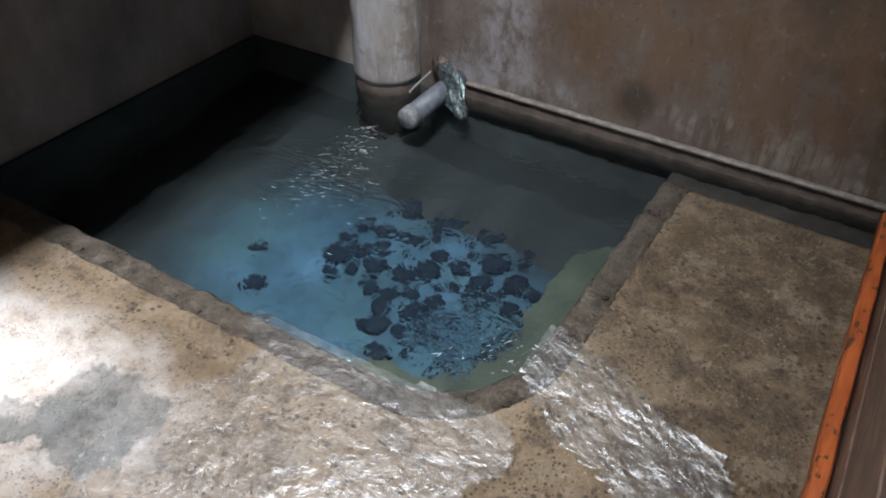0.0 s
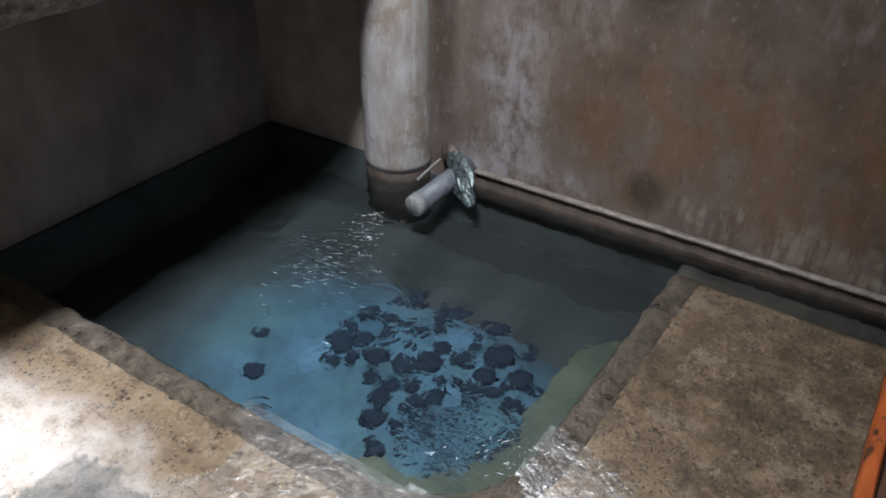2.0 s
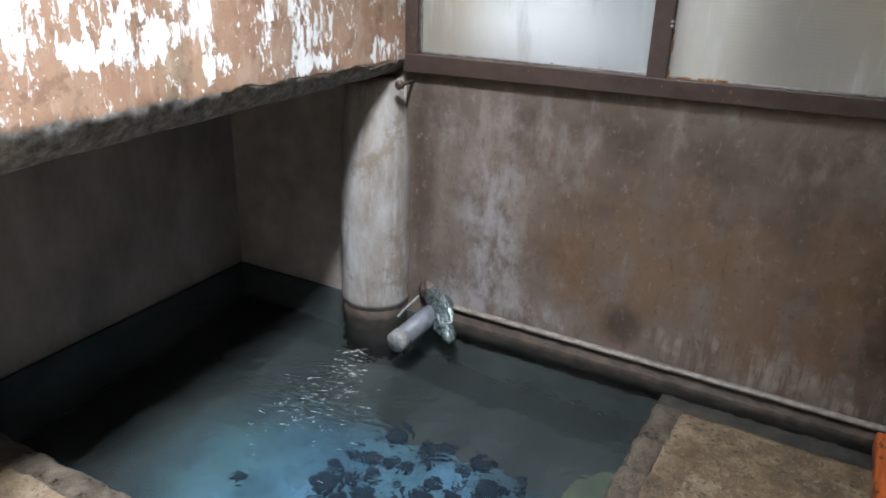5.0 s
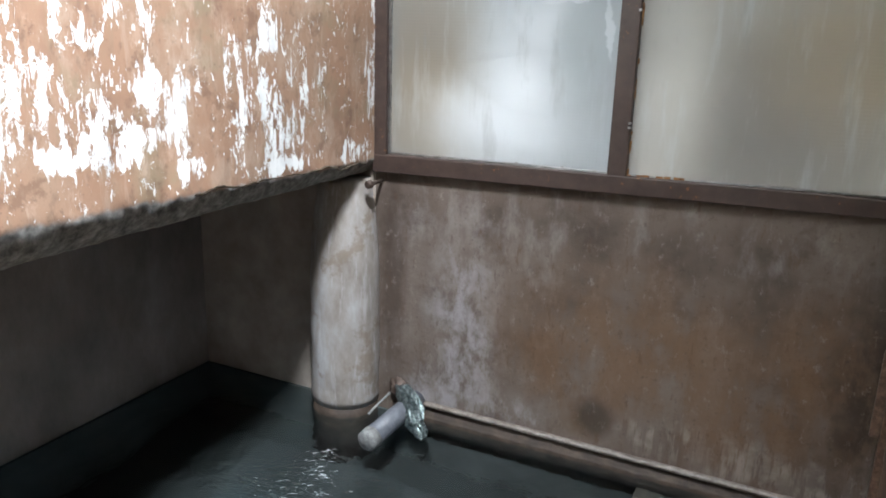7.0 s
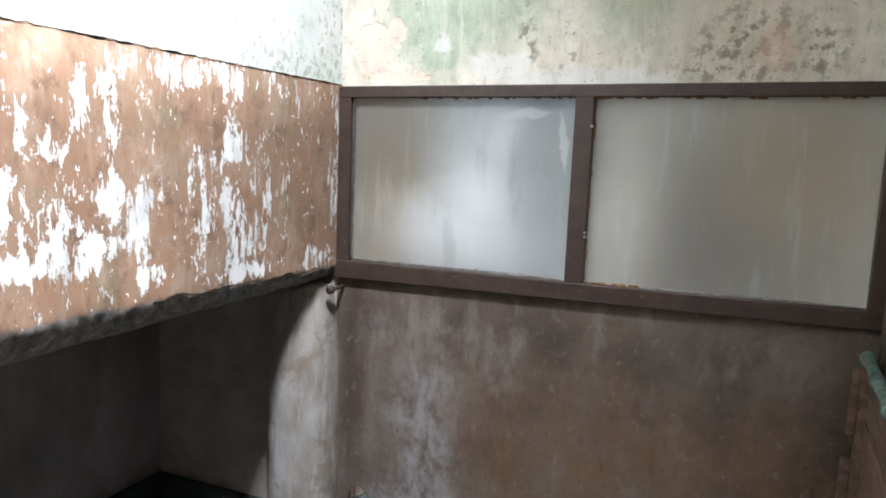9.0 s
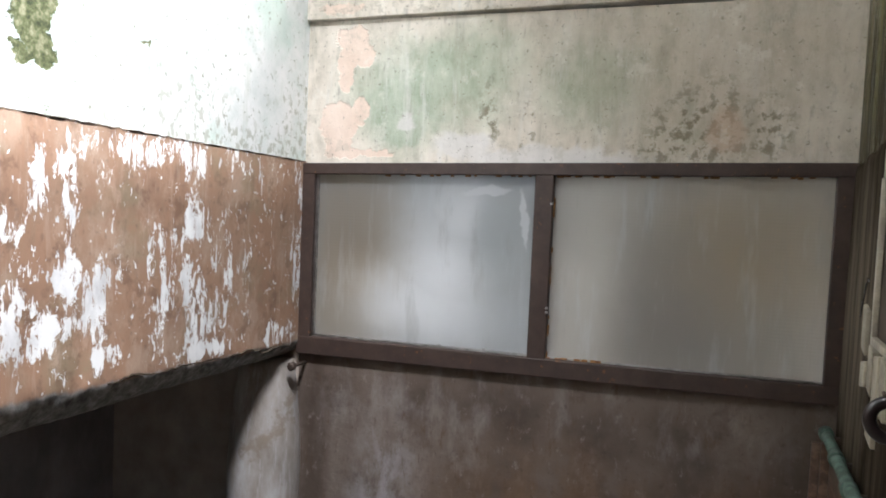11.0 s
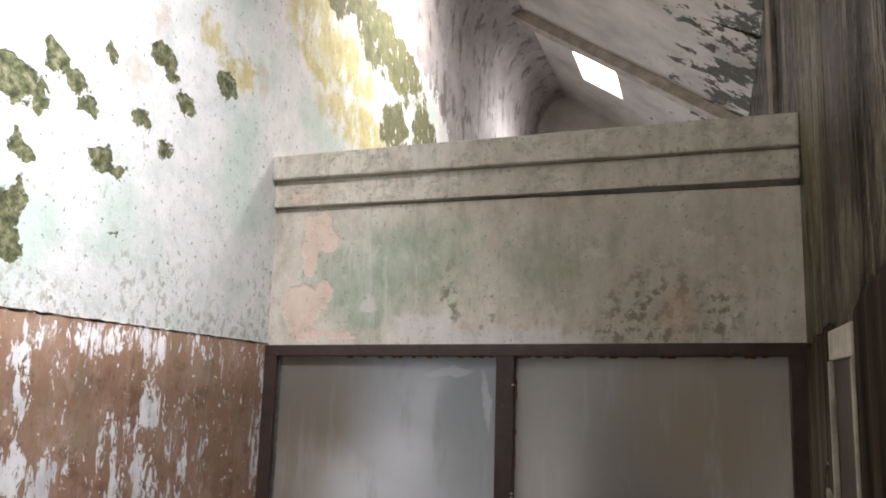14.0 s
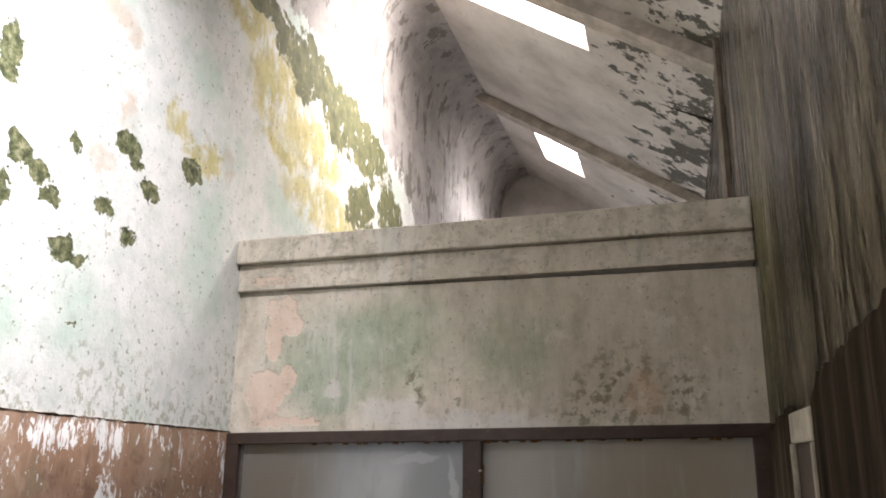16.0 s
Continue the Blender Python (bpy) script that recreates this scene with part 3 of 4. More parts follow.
def painted_wood(name, base, dark, worn, amount, rough=0.5, along=(8, 1, 8)):
    s = Shader(name)
    grain, mid = s.noise(6, 5, 0.6, along), s.noise(11, 5, 0.65)
    c = s.mix(s.step(grain, 0.35, 0.7), dark, base)
    c = s.mix(s.step(s.noise(24, 4, 0.65, (1, 0.5, 1)), 0.56, 0.61, 0, amount), c, worn)
    return s.done(c, rough, s.bump(s.num("ADD", grain, s.num("MULTIPLY", mid, 0.5)), 0.35, 0.006))


def frame_paint():
    s = Shader("brown_frame_paint")
    mid = s.noise(14, 5, 0.65)
    c = s.ramp(mid, [(0.3, (0.032, 0.020, 0.016)), (0.7, (0.062, 0.040, 0.032))])
    c = s.mix(s.step(s.noise(40, 4, 0.7), 0.63, 0.70, 0, 0.6), c, (0.25, 0.11, 0.035))
    return s.done(c, 0.5, s.bump(mid, 0.2, 0.004))


def rust():
    s = Shader("rust")
    mid = s.noise(60, 4, 0.7)
    return s.done(s.ramp(mid, [(0.3, (0.12, 0.05, 0.02)), (0.7, (0.50, 0.26, 0.09))]), 0.85, s.bump(mid, 0.6, 0.003))


def frosted_glass(name, base, zones):
    """Ribbed frosted glass with steam and stains on it: light from the next room passes, nothing can be made out. base
    and zones also paint how bright it is behind.
    """
    s = Shader(name)
    through_light, face, blend = s.nodes.new("ShaderNodeBsdfTranslucent"), s.nodes.new("ShaderNodeBsdfPrincipled"), s.nodes.new("ShaderNodeMixShader")
    c = s.ramp(s.noise(3.0, 3, 0.5, (1, 1, 0.5)), [(0.3, base[0]), (0.7, base[1])])
    for colour, amount, soft, spots in zones:
        c = s.mix(s.num("MULTIPLY", s.blobs(flat_on_y(spots), 0.06, 4, soft), amount), c, colour)
    c = s.mix(s.step(s.noise(12, 5, 0.65, (1, 1, 0.16)), 0.52, 0.70, 0, 0.35), c, (0.86, 0.90, 0.94))
    c = s.mix(s.step(s.noise(9, 5, 0.65, (1, 1, 0.2), shift=(6, 0, 2)), 0.54, 0.70, 0, 0.35), c, (0.42, 0.43, 0.42))
    s.put(c, through_light.inputs["Color"])
    rib = s.num("ADD", s.num("SINE", s.num("MULTIPLY", s.axis(0), 520.0)), s.num("SINE", s.num("MULTIPLY", s.axis(2), 520.0)))
    normal = s.bump(rib, 0.25, 0.002)
    s.put((0.50, 0.50, 0.48), face.inputs["Base Color"])
    face.inputs["Roughness"].default_value = 0.32
    s.links.new(normal, face.inputs["Normal"])
    blend.inputs[0].default_value = 0.22
    s.links.new(through_light.outputs[0], blend.inputs[1])
    s.links.new(face.outputs[0], blend.inputs[2])
    s.links.new(blend.outputs[0], s.nodes["Material Output"].inputs["Surface"])
    return s.mat


def bright_sky():
    s = Shader("bright_sky")
    glow = s.nodes.new("ShaderNodeEmission")
    glow.inputs["Color"].default_value, glow.inputs["Strength"].default_value = (1.0, 0.98, 0.95, 1), 22.0
    s.links.new(glow.outputs[0], s.nodes["Material Output"].inputs["Surface"])
    return s.mat


def plain(name, colour, rough=0.6, metallic=0.0, grain=25.0, depth=0.35, other=None):
    s = Shader(name).local()
    mid = s.noise(grain, 4, 0.65)
    c = s.mix(s.step(mid, 0.35, 0.7), other or tuple(v * 0.6 for v in colour), colour)
    return s.done(c, rough, s.bump(mid, depth, 0.004), metallic)


CONCRETE, RECESS, RED, WHITE, UPPER = stained_concrete(), recess_concrete(), red_dado_paint(), white_mossy_paint(), upper_partition_paint()
STREAKED, DARK, CEILING, FLOOR, RIM = streaked_green_paint(), dark_grimy_plaster(), ceiling_plaster(), wet_floor(), worn_rim_stone()
BOTTOM = pool_sediment()
RECESS_BACK = pool_plaster("brown_recess_plaster", (0.25, 0.21, 0.178), (0.40, 0.347, 0.30))
STEP_STONE = pool_plaster("greenish_step_stone", (0.032, 0.034, 0.020), (0.082, 0.080, 0.048))
# near-black: the colour carries the shade and dark reflection at the pool's back
BENCH_STONE = pool_plaster("shade_dark_stone", (0.003, 0.003, 0.002), (0.009, 0.009, 0.006))
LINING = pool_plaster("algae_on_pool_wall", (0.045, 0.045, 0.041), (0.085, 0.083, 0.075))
WATER = water_sheet("pool_water", (0.74, 0.88, 0.93), 7.0, 0.011, 0.03, True, [((0.05, -0.75, 0), (0.30, 0.22, 9)), ((0.35, -0.62, 0), (0.2, 0.1, 9)), ((1.02, -1.28, 0), (0.18, 0.14, 9))], 1.27)
FILM = water_sheet("running_water_film", (0.99, 0.99, 0.99), 19.0, 0.014, 0.42, False, None, 2.5, 20, (0.6, 1, 1))
STRANDS = water_sheet("spilling_water_strands", (0.99, 0.99, 0.99), 14.0, 0.020, 0.44, False, None, 2.8, 28, (0.75, 1.3, 1))
COLUMN = column_plaster()
ORANGE = painted_wood("orange_wood", (0.46, 0.115, 0.028), (0.30, 0.07, 0.018), (0.050, 0.026, 0.015), 0.95, 0.42)
BOARD = painted_wood("brown_board", (0.17, 0.105, 0.07), (0.085, 0.05, 0.034), (0.06, 0.04, 0.03), 0.6, 0.6)
FRAME, RUST = frame_paint(), rust()
SKY = bright_sky()
# one glass in two tints: the uneven light behind is put into the colour
GLASS_A = frosted_glass("lit_frosted_glass", ((0.52, 0.54, 0.55), (0.66, 0.69, 0.72)), [
    ((0.46, 0.39, 0.29), 0.95, 0.8, [(0.19, 1.48, 0.24, 0.40)]), ((0.95, 0.97, 1.0), 0.9, 0.9, [(0.52, 1.30, 0.24, 0.15), (0.60, 1.47, 0.16, 0.24), (0.68, 1.66, 0.12, 0.14)]),
    ((0.60, 0.64, 0.66), 0.7, 0.5, [(0.83, 1.62, 0.09, 0.17)]), ((0.95, 0.97, 1.0), 0.8, 0.25, [(0.92, 1.66, 0.012, 0.10), (0.78, 1.76, 0.10, 0.015)])])
GLASS_B = frosted_glass("unlit_frosted_glass", ((0.56, 0.53, 0.48), (0.70, 0.67, 0.62)), [
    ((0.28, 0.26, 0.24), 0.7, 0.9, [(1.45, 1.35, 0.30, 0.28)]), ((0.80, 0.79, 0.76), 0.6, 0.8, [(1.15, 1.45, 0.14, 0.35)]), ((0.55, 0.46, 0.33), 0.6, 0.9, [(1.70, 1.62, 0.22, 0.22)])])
ALLOY = plain("aluminium", (0.62, 0.62, 0.62), 0.35, 1.0)
PVC = plain("grey_plastic_pipe", (0.15, 0.158, 0.18), 0.5)
PALE = plain("worn_pale_plastic", (0.24, 0.24, 0.235), 0.7, 0.0, 60, 0.9)
FOIL = plain("crumpled_foil", (0.24, 0.28, 0.28), 0.3, 0.75, 70, 1.0, (0.045, 0.062, 0.062))
VERDIGRIS = plain("green_pipe_paint", (0.12, 0.20, 0.16), 0.55, 0.0, 30, 0.5, (0.045, 0.07, 0.055))
STONE = plain("dark_pool_stone", (0.006, 0.013, 0.027), 0.9, 0.0, 18)
LIP = plain("wet_ledge_cement", (0.075, 0.051, 0.036), 0.7, 0.0, 14, 0.5, (0.034, 0.023, 0.016))
# paler than the ledge: the highlight along the lip is in its colour
PALE_LIP = plain("highlit_lip_cement", (0.23, 0.20, 0.175), 0.45, 0.0, 30, 0.6, (0.13, 0.105, 0.085))
RUBBER = plain("black_rubber", (0.018, 0.012, 0.012), 0.3)
TILE = plain("broken_tile", (0.42, 0.37, 0.28), 0.6, 0.0, 14)
TRIM = plain("chipped_trim", (0.48, 0.43, 0.34), 0.7, 0.0, 14)
RIB = plain("rib_plaster", (0.56, 0.50, 0.44), 0.8, 0.0, 9, 0.35, (0.36, 0.32, 0.27))
PILASTER = plain("stained_pilaster", (0.20, 0.165, 0.125), 0.8, 0.0, 9, 0.4, (0.09, 0.07, 0.05))
NICHE = plain("niche_board", (0.085, 0.060, 0.043), 0.7, 0.0, 12)
# white for the flecks that imitate glints on the water
GLINT = plain("white_glint_flecks", (0.85, 0.88, 0.90), 0.25, 0.0, 60)
IRON = plain("rusty_iron", (0.10, 0.07, 0.055), 0.6, 0.5, 60)


# ---- mesh helpers ----
def mesh_of(name, bm, material, smooth=False, up=False):
    me = bpy.data.meshes.new(name)
    bmesh.ops.recalc_face_normals(bm, faces=bm.faces)
    if up:
        bm.normal_update()
        bmesh.ops.reverse_faces(bm, faces=[f for f in bm.faces if f.normal.z < 0])
    bm.to_mesh(me)
    bm.free()
    me.materials.append(material)
    if smooth:
        me.polygons.foreach_set("use_smooth", [True] * len(me.polygons))
    return me


def part(name, bm, material, parent=None, label="", smooth=False, up=False):
    ob = new(name, mesh_of(name, bm, material, smooth, up))
    ob.parent = parent
    return tagged(ob, label)


def structure(name, bm, material, label, category, smooth=False):
    return tagged(part(name, bm, material, None, "", smooth), label, category, "", "structure")


def thing(name, place, label, category, group=""):
    ob = new(name)
    ob.empty_display_size = 0.05
    ob.location = place
    return tagged(ob, label, category, group)


def box(x0, x1, y0, y1, z0, z1, bevel=0.0, bm=None, shift=(0, 0, 0)):
    """A box; z0 and z1 may be pairs: the heights at x0 and x1."""
    bm = bm or bmesh.new()
    za, zb = (z0 if isinstance(z0, tuple) else (z0, z0)), (z1 if isinstance(z1, tuple) else (z1, z1))
    o = Vector(shift)
    v = [bm.verts.new(Vector(p) - o) for p in ((x0, y0, za[0]), (x1, y0, za[1]), (x1, y1, za[1]), (x0, y1, za[0]), (x0, y0, zb[0]), (x1, y0, zb[1]), (x1, y1, zb[1]), (x0, y1, zb[0]))]
    faces = [bm.faces.new([v[i] for i in f]) for f in ((0, 3, 2, 1), (4, 5, 6, 7), (0, 1, 5, 4), (1, 2, 6, 5), (2, 3, 7, 6), (3, 0, 4, 7))]
    if bevel:
        edges = {e for f in faces for e in f.edges}
        bmesh.ops.bevel(bm, geom=list(edges), offset=bevel, segments=2, affect="EDGES", profile=0.5)
    return bm


def sheet(points, bm=None):
    bm = bm or bmesh.new()
    f = bm.faces.new([bm.verts.new(p) for p in points])
    bmesh.ops.triangulate(bm, faces=[f])
    return bm


def loft(rings, closed=True, caps=True):
    """Skin rings of equally many points."""
    bm = bmesh.new()
    vs = [[bm.verts.new(p) for p in r] for r in rings]
    n = len(vs[0])
    for a, b in zip(vs, vs[1:]):
        for i in range(n if closed else n - 1):
            bm.faces.new((a[i], a[(i + 1) % n], b[(i + 1) % n], b[i]))
    if caps and closed:
        bm.faces.new(vs[0][::-1])
        bm.faces.new(vs[-1])
    return bm


def tube(points, radius, sides=16, jag=0.0, scale=20.0):
    """A round bar along points; radius may be one number a point."""
    rings = []
    for i, p in enumerate(points):
        p = Vector(p)
        way = (Vector(points[min(i + 1, len(points) - 1)]) - Vector(points[max(i - 1, 0)])).normalized()
        side = way.orthogonal().normalized() if abs(way.z) > 0.9 else way.cross(Vector((0, 0, 1))).normalized()
        up = side.cross(way)
        r = radius[i] if isinstance(radius, (list, tuple)) else radius
        ring = []
        for k in range(sides):
            a = 2 * math.pi * k / sides
            q = p + side * math.cos(a) * r + up * math.sin(a) * r
            if jag:
                q += (q - p).normalized() * noise.noise(q * scale) * jag
            ring.append(q)
        rings.append(ring)
    return loft(rings)


def rough(p, scale, amount):
    return noise.noise(Vector(p) * scale) * amount


# ---- ground, floor and pool ----
WATER_Z = 0.0
edge = [(-0.97, -1.50)] + [(-0.97 + 1.82 * i / 110, -1.50) for i in range(1, 111)]
edge += [(0.85 + 0.33 * math.sin(a), -1.17 - 0.33 * math.cos(a)) for a in (math.pi / 2 * i / 34 for i in range(1, 35))]
edge += [(1.18 + 0.02 * i / 60, -1.17 + 0.98 * i / 60) for i in range(1, 61)]


def outward(i):
    a, b = Vector(edge[max(i - 1, 0)]), Vector(edge[min(i + 1, len(edge) - 1)])
    way = (b - a).normalized()
    return Vector((way.y, -way.x))


def offset_edge(d, wobble=0.0):
    out = []
    for i, p in enumerate(edge):
        q = Vector(p) + outward(i) * (d + (noise.noise(Vector((p[0] * 6, p[1] * 6, d * 9))) * wobble))
        out.append(q)
    return out


def build_ground():
    bm = bmesh.new()
    v = [bm.verts.new(p) for p in ((-60, -60, -0.72), (60, -60, -0.72), (60, 60, -0.72), (-60, 60, -0.72))]
    bm.faces.new(v)
    structure("ground", bm, RECESS, "bare dark earth under and round the bath house", "ground")


def build_floor():
    """Floor in strips from the rim to the walls."""
    bm = bmesh.new()
    outer = offset_edge(0.095, 0.012)
    rows = []
    for i, p in enumerate(outer):
        n = outward(i)
        if n.x < 0.02:
            q = Vector((p.x, -3.8))
        elif n.y > -0.02:
            q = Vector((2.0, p.y))
        else:
            t = min((2.0 - p.x) / n.x, (-3.8 - p.y) / n.y)
            q = p + n * t
        rows.append((p, q))
    columns = []
    for p, q in rows:
        col = []
        for k in range(25):
            s = (k / 24) ** 1.4
            r = p.lerp(q, s)
            col.append(bm.verts.new((r.x, r.y, 0.002 + rough((r.x, r.y, 0), 3.5, 0.006) + (0.012 if r.y > -1.0 else 0.012 * max(0.0, (r.y + 1.5) / 0.5)))))
        columns.append(col)
    for a, b in zip(columns, columns[1:]):
        for k in range(24):
            bm.faces.new((a[k], a[k + 1], b[k + 1], b[k]))
    # the corner that the strips leave out
    for a, b in zip(columns, columns[1:]):
        if abs(a[24].co.y + 3.8) < 1e-3 and abs(b[24].co.x - 2.0) < 1e-3:
            bm.faces.new((a[24], bm.verts.new((2.0, -3.8, 0.002)), b[24]))
    # the step down to the gutter along the wall
    end = columns[-1]
    low = [bm.verts.new((v.co.x, v.co.y + 0.004, -0.09)) for v in end]
    for k in range(24):
        bm.faces.new((end[k], end[k + 1], low[k + 1], low[k]))
    structure("floor", bm, FLOOR, "rough wet cement floor with pebbles and brown deposits", "floor", True)


def build_rim():
    rings = []
    profile = [(0.10, -0.03), (0.099, -0.002), (0.094, 0.004), (0.075, 0.006), (0.055, 0.007), (0.035, 0.006), (0.016, 0.004), (0.004, -0.002), (0.0, -0.014), (-0.004, -0.10), (0.0, -0.56)]
    for i, p in enumerate(edge):
        n = outward(i)
        ring = []
        for d, z in profile:
            q = Vector(p) + n * d
            j = noise.noise(Vector((q.x * 17, q.y * 17, z * 17))) * 0.010 + noise.noise(Vector((q.x * 45, q.y * 45, z * 30))) * 0.007
            ring.append((q.x + n.x * j, q.y + n.y * j, z + noise.noise(Vector((q.x * 13, q.y * 13, 4))) * 0.007 * (z > -0.05) + noise.noise(Vector((q.x * 48, q.y * 48, 9))) * 0.004 * (z > -0.05) + 0.012 * max(0.0, min(1.0, (q.y + 1.2) / 0.3))))
        rings.append(ring)
    bm = loft(rings, closed=False)
    n = len(profile)
    bm.verts.ensure_lookup_table()
    bm.faces.new([bm.verts[(len(edge) - 1) * n + k] for k in range(n)])
    structure("pool_rim", bm, RIM, "worn dark wet stone rim of the hot spring pool", "pool rim", True)


def build_basin():
    bm = bmesh.new()
    inner = [(x, y, -0.53) for x, y in edge] + [(1.2, 0.0, -0.53), (-0.97, 0.0, -0.53)]
    sheet(inner, bm)
    structure("pool_bottom", bm, BOTTOM, "pale blue sediment on the pool's bottom, with shade painted dark round it", "pool bottom")
    # a step along the front and the right side
    a, b = offset_edge(0.02), offset_edge(-0.15, 0.04)
    keep = [i for i in range(len(edge)) if edge[i][0] > 0.45 and not (edge[i][0] > 1.1 and edge[i][1] > -0.50)]
    for n, i in enumerate(keep):
        full = min(1.0, 0.15 + n / 22) * min(1.0, 0.6 + (len(keep) - 1 - n) / 12)
        b[i] = a[i].lerp(b[i], full)
    rings = [[(a[i].x, a[i].y, -0.19), (b[i].x, b[i].y, -0.20), (b[i].x, b[i].y, -0.54), (a[i].x, a[i].y, -0.54)] for i in keep]
    structure("pool_step", loft(rings), STEP_STONE, "greenish stone step under the water along the rim", "pool step")
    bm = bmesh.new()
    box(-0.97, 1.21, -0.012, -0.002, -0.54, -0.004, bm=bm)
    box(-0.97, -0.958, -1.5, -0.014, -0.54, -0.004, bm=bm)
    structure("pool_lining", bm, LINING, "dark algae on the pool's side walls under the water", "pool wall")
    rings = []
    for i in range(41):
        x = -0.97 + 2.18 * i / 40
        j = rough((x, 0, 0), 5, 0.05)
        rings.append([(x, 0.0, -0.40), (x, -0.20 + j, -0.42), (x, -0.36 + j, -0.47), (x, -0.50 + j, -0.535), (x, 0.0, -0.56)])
    structure("pool_bench", loft(rings), BENCH_STONE, "stone bench under the water, coloured near-black for the dark reflection there", "pool bench")


def build_water():
    bm = bmesh.new()
    sheet([(x, y, WATER_Z) for x, y in offset_edge(0.006)] + [(1.21, -0.2, WATER_Z), (2.0, -0.2, WATER_Z), (2.0, 0.0, WATER_Z), (-0.97, 0.0, WATER_Z)], bm)
    water = tagged(part("pool_water", bm, WATER, None, "", False, True), "clear bluish hot spring water with small ripples", "water", "", "structure")
    water.visible_shadow = False
    structure("gutter_bed", box(1.19, 2.0, -0.20, 0.0, -0.2, -0.085), LIP, "dark wet gutter bed along the wall", "gutter")
    # the films of water that run over the rim: a wide one on the floor before it, strands at its corner
    def in_pool(x, y):
        return y > -1.50 and x < 1.16 and (x < 0.85 or y > -1.17 or (Vector((x, y)) - Vector((0.85, -1.17))).length < 0.33)

    def front(x, y, n):
        return y < -1.48 and 0.42 + n < x < 1.22 + n + 0.3 * (-1.5 - y)

    def corner(x, y, n):
        along, across = (x - 1.20) * 0.88 - (y + 1.14) * 0.47, (x - 1.20) * 0.47 + (y + 1.14) * 0.88
        return -0.07 + n * 0.5 < along < 0.60 + n * 2 and abs(across + 0.06) < 0.10 + 0.16 * max(0.0, along) + n * 0.6

    for runs, material, height, label in ((front, FILM, 0.0165, "thin rippled water running over the rim and floor"), (corner, STRANDS, 0.022, "strands of clear water spilling over the rim's corner")):
        bm, made = bmesh.new(), {}
        cells = set()
        for i in range(90):
            for j in range(80):
                x, y = 0.2 + 1.75 * i / 90, -2.6 + 1.65 * j / 80
                if runs(x, y, noise.noise(Vector((x * 5, y * 5, 7))) * 0.14) and not in_pool(x, y):
                    cells.add((i, j))
        for i, j in sorted(cells):
            ring = []
            for a, b in ((i, j), (i + 1, j), (i + 1, j + 1), (i, j + 1)):
                if (a, b) not in made:
                    x, y = 0.2 + 1.75 * a / 90, -2.6 + 1.65 * b / 80
                    made[a, b] = bm.verts.new((x, y, height + rough((x, y, 3), 5, 0.003) + (0.006 if y > -1.3 else 0.0)))
                ring.append(made[a, b])
            bm.faces.new(ring)
        film_sheet = tagged(part("water_film", bm, material, None, "", True, True), label, "water", "", "structure")
        film_sheet.visible_shadow = False


# ---- walls ----
def sill(x):
    return 1.083 + 0.023 * x


def head_z(x):
    return 1.845 + 0.020 * x


def build_window_wall():
    structure("wall_recess_back", box(-0.97, -0.001, 0.0, 0.14, -0.6, 1.16), RECESS_BACK, "brown damp plaster at the end of the recess", "wall")
    bm = bmesh.new()
    box(0.0, 2.0, 0.0, 0.14, -0.6, (sill(0) + 0.01, sill(2) + 0.01), bm=bm)
    structure("wall_window_lower", bm, CONCRETE, "brown stained damp concrete wall under the windows", "wall")
    bm = bmesh.new()
    box(0.0, 2.0, 0.0, 0.14, (head_z(0) - 0.01, head_z(2) - 0.01), 2.41, bm=bm)
    structure("wall_window_upper", bm, UPPER, "weathered grey-green wall with pink plaster patches over the windows", "wall")
    bm = bmesh.new()
    box(0.0, 2.0, -0.025, 0.16, (2.412, 2.428), (2.522, 2.534), 0.005, bm)
    structure("cornice_lower", bm, UPPER, "weathered plain cornice band", "cornice")
    bm = bmesh.new()
    box(0.0, 2.0, -0.055, 0.19, (2.524, 2.536), (2.626, 2.650), 0.007, bm)
    structure("cornice_upper", bm, UPPER, "weathered top band of the partition wall", "cornice")
    # the lip along the wall's foot, and the ledge under it
    pts, low = [], []
    for i in range(121):
        x = 0.17 + 1.83 * i / 120
        z = 0.080 - 0.008 * x
        j = rough((x, 0, 0), 20, 0.004) + rough((x, 4, 0), 60, 0.002)
        pts.append([(x, 0.01, z + 0.006), (x, -0.010 + j, z + 0.006 + j), (x, -0.020 + j, z + 0.001), (x, -0.022 + j, z - 0.008), (x, -0.014, z - 0.014), (x, 0.01, z - 0.014)])
        low.append([(x, 0.01, z - 0.014), (x, -0.009, z - 0.014), (x, -0.011, 0.026 + j), (x, -0.020 + j, 0.020 + j), (x, -0.023 + j, 0.012), (x, -0.022, -0.15), (x, 0.01, -0.15)])
    structure("wall_lip", loft(pts), PALE_LIP, "worn lip along the foot of the wall, paler for its highlight", "trim", True)
    structure("wall_ledge", loft(low), LIP, "brown wet ledge between the lip and the water", "trim", True)


